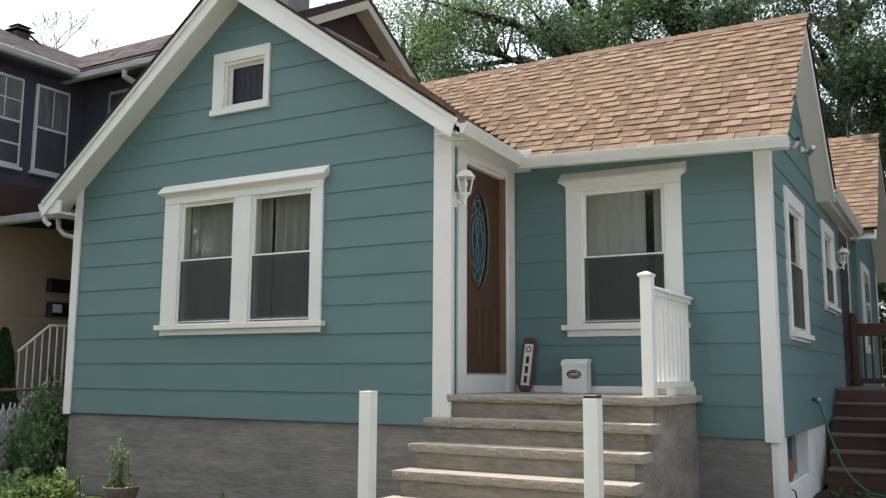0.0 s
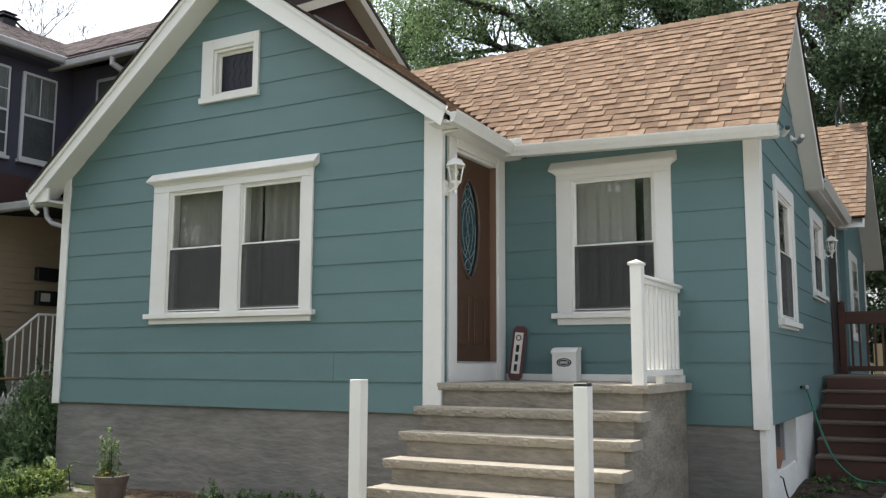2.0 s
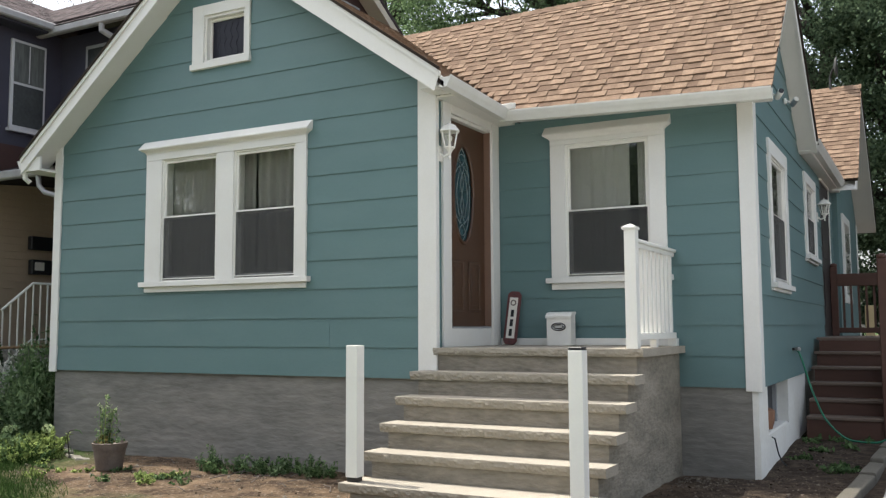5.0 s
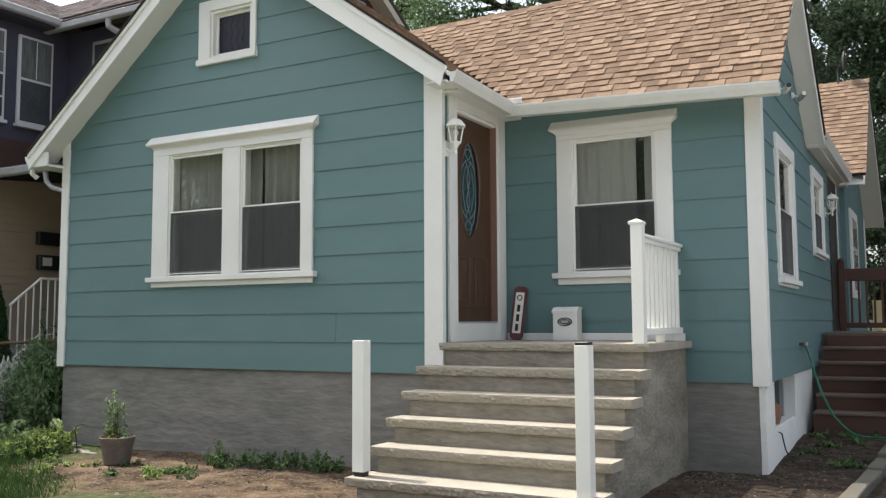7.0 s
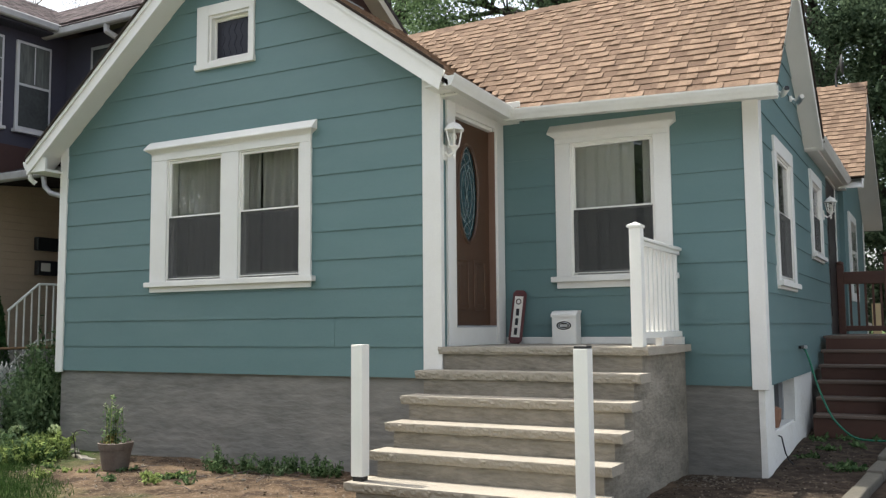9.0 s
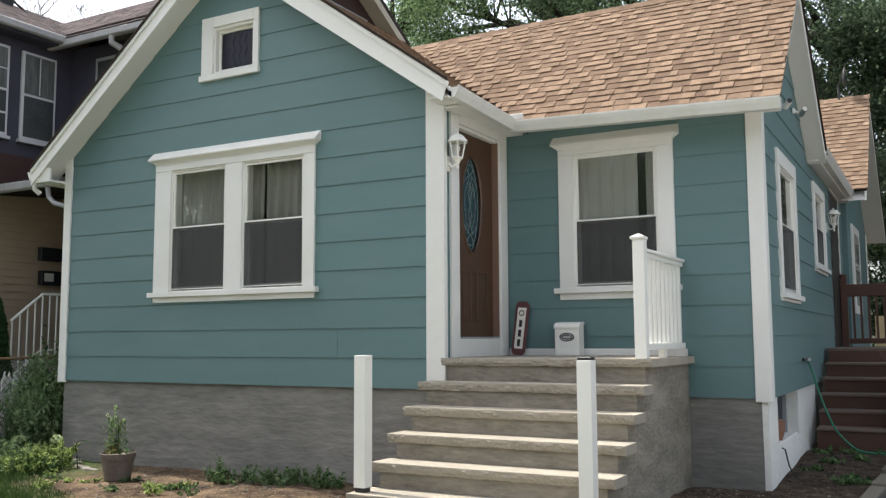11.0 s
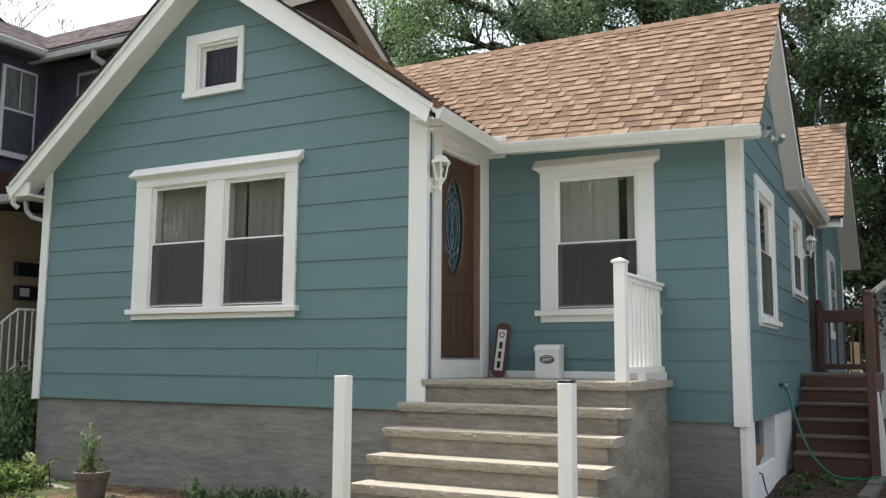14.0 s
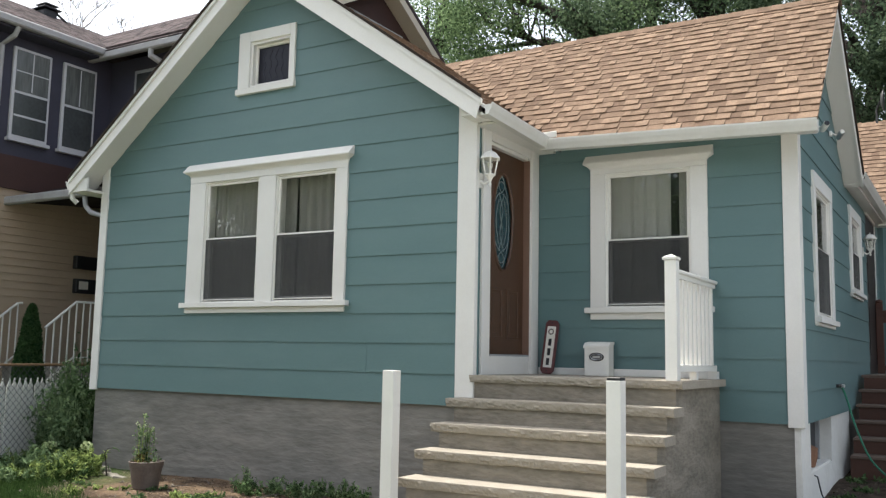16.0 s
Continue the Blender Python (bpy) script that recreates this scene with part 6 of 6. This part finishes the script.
def picket_fence():
    f = thing("picket_fence", "white wooden picket fence with pointed tops along the side yard", "fence")
    X = -6.47
    for z in (-1.0, -0.55):
        part("rail", boxed(X - 0.035, X - 0.001, -1.6, 3.6, z, z + 0.07), WHITE, f)
    bm = bmesh.new()
    prism(bm, [(0, 0), (0.07, 0), (0.07, 0.875), (0.062, 0.895), (0.046, 0.93), (0.035, 0.985), (0.024, 0.93), (0.008, 0.895), (0, 0.875)], along_x, X, X + 0.02)
    p = part("picket", bm, VINYL, f)
    me, rng = p.data, random.Random(2)
    for k in range(66):
        if k:
            p = new("picket", me)
            p.parent = f
        p.location = (0, -1.6 + k * 0.078, GROUND + 0.005 + rng.uniform(-0.008, 0.008))
        p.rotation_euler = (rng.uniform(-0.012, 0.012), 0, 0)
    c = thing("chain_link_fence", "chain-link fence with a rusty top rail in front of the pickets", "fence")
    bm = bmesh.new()
    x, y0, y1, z0, z1, s, q = -6.40, -1.6, 3.6, GROUND + 0.02, -0.05, 0.041, 0.047
    rows = int((z1 - z0) / q)
    n = int((y1 - y0) / s)
    # each wire climbs in a zigzag, hooked into its neighbours
    for i in range(n):
        yc = y0 + (i + 0.5) * s
        sg = 1 if i % 2 else -1
        tube(bm, [(x + 0.003 * (-1) ** r, yc + sg * (-1) ** r * s / 2, z0 + r * q) for r in range(rows + 1)], 0.0032, sides=4)
    part("wire_mesh", bm, WIRE, c)
    bm = bmesh.new()
    tube(bm, [(x - 0.02, y0, z1), (x - 0.02, y1, z1 + 0.02)], 0.017, sides=8)
    part("top_rail", bm, RUST, c, "rusty top rail")
    for py in (-1.5, 1.6):
        bm = bmesh.new()
        tube(bm, [(x - 0.03, py, GROUND - 0.1), (x - 0.03, py, z1 + 0.06)], 0.025, sides=8)
        part("post", bm, CHROME, c)


picket_fence()


def stair_rail(x, y_low, y_top, y_end, z_low, z_top, label):
    """A railing that climbs the neighbour's steps and runs level along the porch."""
    r = thing("stair_railing", label, "railing", group="railings of the neighbour's steps")
    bm = bmesh.new()
    tube(bm, [(x, y_low, z_low), (x, y_top, z_top), (x, y_end, z_top + 0.01)], 0.018, sides=6)
    part("hand_rail", bm, VINYL, r)
    k = 0
    while y_low + 0.02 + k * 0.115 < y_end:
        y = y_low + 0.02 + k * 0.115
        z = z_low + (z_top - z_low) * min(1, (y - y_low) / (y_top - y_low))
        part("baluster", boxed(x - 0.008, x + 0.008, y - 0.008, y + 0.008, z - 0.85, z), VINYL, r)
        k += 1
    bm = bmesh.new()
    tube(bm, [(x, y_low, z_low - 0.78), (x, y_top, z_top - 0.78), (x, y_end, z_top - 0.78)], 0.012, sides=6)
    part("bottom_rail", bm, VINYL, r)


stair_rail(-7.0, 0.60, 1.07, 2.55, 0.45, 0.83, "white metal railing on the outer side of the steps")
stair_rail(-8.35, 0.60, 1.07, 1.15, 0.45, 0.83, "white metal railing by the tan wall")


def neighbour_steps():
    s = thing("neighbour_steps", "grey concrete steps up to the neighbour's porch", "steps")
    for k in range(5):
        part("step", boxed(-8.44, -6.9, 0.52 + 0.23 * k, 2.5, GROUND - 0.1, -1.0 + 0.21 * k - 0.004 * k, bevel=0.008), STUCCO, s)


neighbour_steps()


def grass():
    rng = np.random.default_rng(9)
    n = 110000
    x = rng.uniform(-6.8, -0.9, n)
    y = rng.uniform(-3.4, -0.2, n)
    keep = [(noise.noise(Vector((a * 1.2, b * 1.2, 2))) * 0.9 + 0.55 * (-3.4 - a) + 0.9 * (-1.55 - b)) > -0.15 + 0.9 * q for a, b, q in zip(x, y, rng.uniform(0, 1, n))]
    x, y = x[keep], y[keep]
    n = len(x)
    z = np.array([ground_z(a, b) for a, b in zip(x, y)])
    h = rng.uniform(0.02, 0.07, n)
    a = rng.uniform(0, 6.283, n)
    w = 0.0035
    lx, ly = rng.normal(size=n) * 0.03, rng.normal(size=n) * 0.03
    c, s = np.cos(a) * w, np.sin(a) * w
    v = np.stack([np.stack([x - c, y - s, z - 0.005], 1), np.stack([x + c, y + s, z - 0.005], 1),
                  np.stack([x + lx + c * 0.3, y + ly + s * 0.3, z + h], 1), np.stack([x + lx - c * 0.3, y + ly - s * 0.3, z + h], 1)], 1).reshape(-1, 3)
    i = np.arange(n) * 4
    g = quad_mesh("grass", v, np.stack([i, i + 1, i + 2, i + 3], 1), GRASS)
    tagged(g, "thin uneven grass over the bed's edge", "grass", kind="stuff")


grass()


def pebbles():
    rng = random.Random(33)
    bm = bmesh.new()
    verts, faces = [], []
    for k in range(1120):
        if k >= 900:
            x, y = 1.95 + abs(rng.gauss(0, 0.28)), 1.3 - abs(rng.gauss(0, 0.35))
        elif k < 560:
            x, y = rng.uniform(-4.6, 0.0), rng.uniform(-2.2, -0.15)
        else:
            x, y = rng.uniform(1.7, 3.2), rng.uniform(-0.6, 3.8)
            if x < 2.65 and y > 1.3:
                continue
        r = rng.uniform(0.003, 0.012) * (2.4 if rng.random() < 0.05 else 1)
        z = ground_z(x, y) + r * 0.2
        b = len(verts)
        for d in ((1, 0, 0), (0, 1, 0), (-1, 0, 0), (0, -1, 0), (0, 0, 0.7), (0, 0, -0.6)):
            verts.append((x + d[0] * r * rng.uniform(0.7, 1.3), y + d[1] * r * rng.uniform(0.7, 1.3), z + d[2] * r))
        for i in range(4):
            faces += [(b + i, b + (i + 1) % 4, b + 4), (b + (i + 1) % 4, b + i, b + 5)]
    g = raw("pebbles", verts, faces, PEBBLE)
    tagged(g, "scattered pebbles and dry crumbs on the soil", "pebbles", kind="stuff")
    for k in range(18):
        x, y, a, ln = rng.uniform(-3.2, -0.2), rng.uniform(-1.5, -0.2), rng.uniform(0, 3.1), rng.uniform(0.08, 0.3)
        bm = bmesh.new()
        z = ground_z(x, y) + 0.01
        tube(bm, [(x, y, z), (x + 0.5 * ln * math.cos(a), y + 0.5 * ln * math.sin(a), z + 0.02), (x + ln * math.cos(a + 0.2), y + ln * math.sin(a + 0.2), z + 0.008)], 0.005, 0.003, 5)
        tagged(part("twig", bm, TWIG), "dry brown twig lying on the soil", "twig", group="twigs on the soil")


def leaf_litter():
    """Dry leaves and bits of mulch lying flat on the soil, thickest in the side yard."""
    rng = np.random.default_rng(17)
    pts = []
    while len(pts) < 5200:
        if len(pts) < 3400:
            x, y = rng.uniform(1.9, 3.35), rng.uniform(-0.9, 3.9)
            if x < 2.62 and y > 1.38:
                continue
        else:
            x, y = rng.uniform(-4.7, -0.1), rng.uniform(-2.0, -0.05)
            if noise.noise(Vector((x * 1.7, y * 1.7, 5))) < -0.05:
                continue
        pts.append((x, y, ground_z(x, y) + 0.004 + rng.uniform(0, 0.008)))
    n = len(pts)
    c = np.array(pts)
    a = rng.uniform(0, 6.283, n)
    size = rng.uniform(0.004, 0.014, n)[:, None] * np.where(rng.uniform(size=n) < 0.06, 2.0, 1.0)[:, None]
    d = np.stack([np.cos(a), np.sin(a), rng.normal(size=n) * 0.25], 1) * size
    e = np.stack([-np.sin(a), np.cos(a), rng.normal(size=n) * 0.35], 1) * size * 0.55
    v = np.stack([c - d, c + e, c + d, c - e], 1).reshape(-1, 3)
    i = np.arange(n) * 4
    tagged(quad_mesh("leaf_litter", v, np.stack([i, i + 1, i + 2, i + 3], 1), LITTER), "dry brown leaf litter and mulch on the soil", "leaf litter", kind="stuff")


LITTER = leaf_mat("dry_leaf_litter", (0.03, 0.022, 0.016), (0.17, 0.14, 0.11), 0.1)
leaf_litter()


def edging_stones():
    """Pale flat stones that edge the bed from the corner of the house."""
    rng = random.Random(12)
    for x, y, ln, turn in ((-4.86, -0.07, 0.26, -0.3), (-4.62, -0.2, 0.22, -0.6), (-4.40, -0.33, 0.2, -0.45), (-4.20, -0.42, 0.17, -0.5), (-4.02, -0.5, 0.12, 0.2)):
        bm = boxed(-ln / 2, ln / 2, -0.055, 0.055, -0.04, 0.035, bevel=0.02, seg=2)
        for v in bm.verts:
            v.co += Vector((noise.noise(v.co * 11 + Vector((x, 0, 0))), noise.noise(v.co * 9 + Vector((0, x, 0))), noise.noise(v.co * 10 + Vector((0, 0, x))))) * 0.02
        s = tagged(part("edging_stone", bm, PALE_STONE), "pale rough stone edging the weedy bed", "stone", group="stones edging the bed")
        s.location = (x, y, ground_z(x, y) - 0.014)
        s.rotation_euler = (rng.uniform(-0.1, 0.1), rng.uniform(-0.1, 0.1), turn)


edging_stones()
PEBBLE = mat("pebbles", (0.15, 0.128, 0.1), 0.9, 0.4, 6, 60, 0.3, island=1.0)
pebbles()

# ---- shingles ----


def slope_frame(eave, up, across):
    """The pose of a roof slope: x along the eave, y up the slope, z out of it."""
    a, u = Vector(across).normalized(), Vector(up).normalized()
    n = a.cross(u)
    m = Matrix((a, u, n)).transposed().to_4x4()
    m.translation = eave
    return m


def tab_corners(w, e, thick):
    """A tab w wide over an exposure e: thick at its butt, thin where the next course covers it."""
    return ((0, 0, 0), (w, 0, 0), (w, e + 0.05, 0), (0, e + 0.05, 0), (0, 0, thick), (w, 0, thick), (w, e + 0.05, 0.003), (0, e + 0.05, 0.003))


TAB_FACES = ((3, 2, 1, 0), (4, 5, 6, 7), (0, 1, 5, 4), (1, 2, 6, 5), (2, 3, 7, 6), (3, 0, 4, 7))


def tab_mesh(w, e, thick, material):
    me = bpy.data.meshes.new("shingle")
    me.from_pydata(tab_corners(w, e, thick), [], TAB_FACES)
    me.materials.append(material)
    return me


EXPO = 0.119
WIDTHS = (0.075, 0.1, 0.125, 0.15, 0.18)
RAISED, SUNK = 0.023, 0.014              # the two layers of a laminated shingle


def shingle_slope(parent, frame_m, rows, span, singles, seed, material=None, thin=1.0, lift=None):
    """Courses of overlapping tabs, raised and sunk by turns; span(row) gives the ends of a course along the eave."""
    rng = random.Random(seed)
    kinds = {(w, t): tab_mesh(w, EXPO, t, SHINGLE if t == RAISED else SHINGLE_LOW) for w in WIDTHS for t in (RAISED, SUNK)} if singles else None
    joined = {RAISED: ([], []), SUNK: ([], [])}
    for r in range(rows):
        single = r < singles
        a, b = span(r)
        x, t = a - rng.uniform(0, 0.2), SUNK
        while x < b - 0.02:
            full = step = rng.choice(WIDTHS)
            t = (RAISED if t == SUNK else SUNK) if rng.random() < 0.8 else t
            x0 = max(x, a)
            w = min(full, b - x) - (x0 - x)
            s = r * EXPO + rng.uniform(-0.004, 0.004) - (0.010 if t == RAISED else 0.0)
            if w > 0.01:
                up = Vector((0, 0, lift(x0 + w / 2, max(s, 0)) if lift else 0))
                if single:
                    o = new("shingle", kinds[(full, t)])
                    o.parent = parent
                    o.matrix_world = Matrix.Translation(up) @ frame_m @ Matrix.Translation((x0, s, 0.004)) @ Matrix.Rotation(rng.uniform(-0.012, 0.012), 4, "Z") @ Matrix.Diagonal((w / full, 1, 1, 1))
                else:
                    verts, faces = joined[t]
                    k = len(verts)
                    for p in tab_corners(w, EXPO, t * thin):
                        verts.append(up + frame_m @ Vector((x0 + p[0], s + p[1], 0.004 + p[2])))
                    faces += [tuple(k + i for i in f) for f in TAB_FACES]
            x += step
    for t, (verts, faces) in joined.items():
        if verts:
            cover = raw("shingle_cover", verts, faces, material or (SHINGLE_J if t == RAISED else SHINGLE_LOW_J), parent)
            tagged(cover, kind="stuff")


def lay_shingles():
    up = Vector((0, RIDGE_Y - EAVE_Y, RIDGE_Z - EAVE_Z))
    ln = up.length
    rows = int(ln / EXPO)
    fr = slope_frame((0, EAVE_Y - 0.03 * up.y / ln, EAVE_Z - 0.03 * up.z / ln), up, (1, 0, 0))

    def span(r):
        z = EAVE_Z + up.z / ln * (r * EXPO)
        return valley_x(z) - 0.06, RAKE_X + 0.012

    def lift(x, sl):
        return eave_lift(x) * (1 - min(1.0, sl / ln))

    shingle_slope(cross, fr, rows, span, 10, 1, lift=lift)
    # ridge caps
    rng = random.Random(6)
    bm = bmesh.new()
    sl1, sl2 = math.atan2(up.z, up.y), math.atan2(RIDGE_Z - BACK_Z, BACK_Y - RIDGE_Y)
    for sg, ang in ((-1, sl1), (1, sl2)):
        v = [(0, 0, 0.018), (0.2, 0, 0.008), (0.2, sg * 0.13 * math.cos(ang), 0.008 - 0.13 * math.sin(ang)), (0, sg * 0.13 * math.cos(ang), 0.018 - 0.13 * math.sin(ang))]
        a = [bm.verts.new(p) for p in v]
        b = [bm.verts.new((p[0], p[1], p[2] - 0.02)) for p in v]
        bm.faces.new(a)
        bm.faces.new(b)
        for i in range(4):
            bm.faces.new((a[i], a[(i + 1) % 4], b[(i + 1) % 4], b[i]))
    bmesh.ops.recalc_face_normals(bm, faces=bm.faces)
    cap = bpy.data.meshes.new("ridge_cap")
    bm.to_mesh(cap)
    bm.free()
    cap.materials.append(SHINGLE_LOW)
    x = -2.05
    while x < RAKE_X - 0.05:
        o = new("ridge_cap", cap)
        o.parent = cross
        o.location = (x, RIDGE_Y, RIDGE_Z + 0.024 - 0.012 * max(0.0, -x))
        o.scale = (1.0 if x + 0.2 < RAKE_X + 0.02 else (RAKE_X + 0.02 - x) / 0.2, 1, 1)
        x += 0.145
    # the front gable's slope towards the porch roof
    up2 = Vector((APEX_X - 0.26, 0, zd(APEX_X) - zd(0.26)))
    l2 = up2.length
    fr2 = slope_frame((0.26 + 0.02, -0.279, zd(0.28)), up2, (0, 1, 0))

    def span2(r):
        z = zd(0.28) + up2.z / l2 * r * EXPO
        return 0.0, min(3.7, 0.36 + EAVE_Y + (z - EAVE_Z) / CROSS + 0.1)

    shingle_slope(gable_roof, fr2, int(l2 / EXPO), span2, 0, 2)
    # far slope of the front gable, seen at its edge
    up3 = Vector((APEX_X + 5.49, 0, zd(APEX_X) + 0.03 - zl(-5.49)))
    fr3 = slope_frame((-5.51, 1.0, zl(-5.51) - 0.02), up3, (0, -1, 0))
    shingle_slope(gable_roof, fr3, int(up3.length / EXPO), lambda r: (0.0, 1.30), 0, 3)
    up4 = Vector((0, R2_Y - 8.38, R2_Z - 2.534))
    fr4 = slope_frame((0, 8.36, 2.514), up4, (1, 0, 0))
    shingle_slope(rear_gable, fr4, int(up4.length / EXPO), lambda r: (1.2, X2 + 0.01), 0, 4)
    for i, (rf, eave, rise, across, ends) in enumerate(lays):
        shingle_slope(rf, slope_frame(eave, rise, across), int(Vector(rise).length / EXPO), lambda r: ends, 0, 20 + i, SHINGLE_NB, 0.3)


lay_shingles()
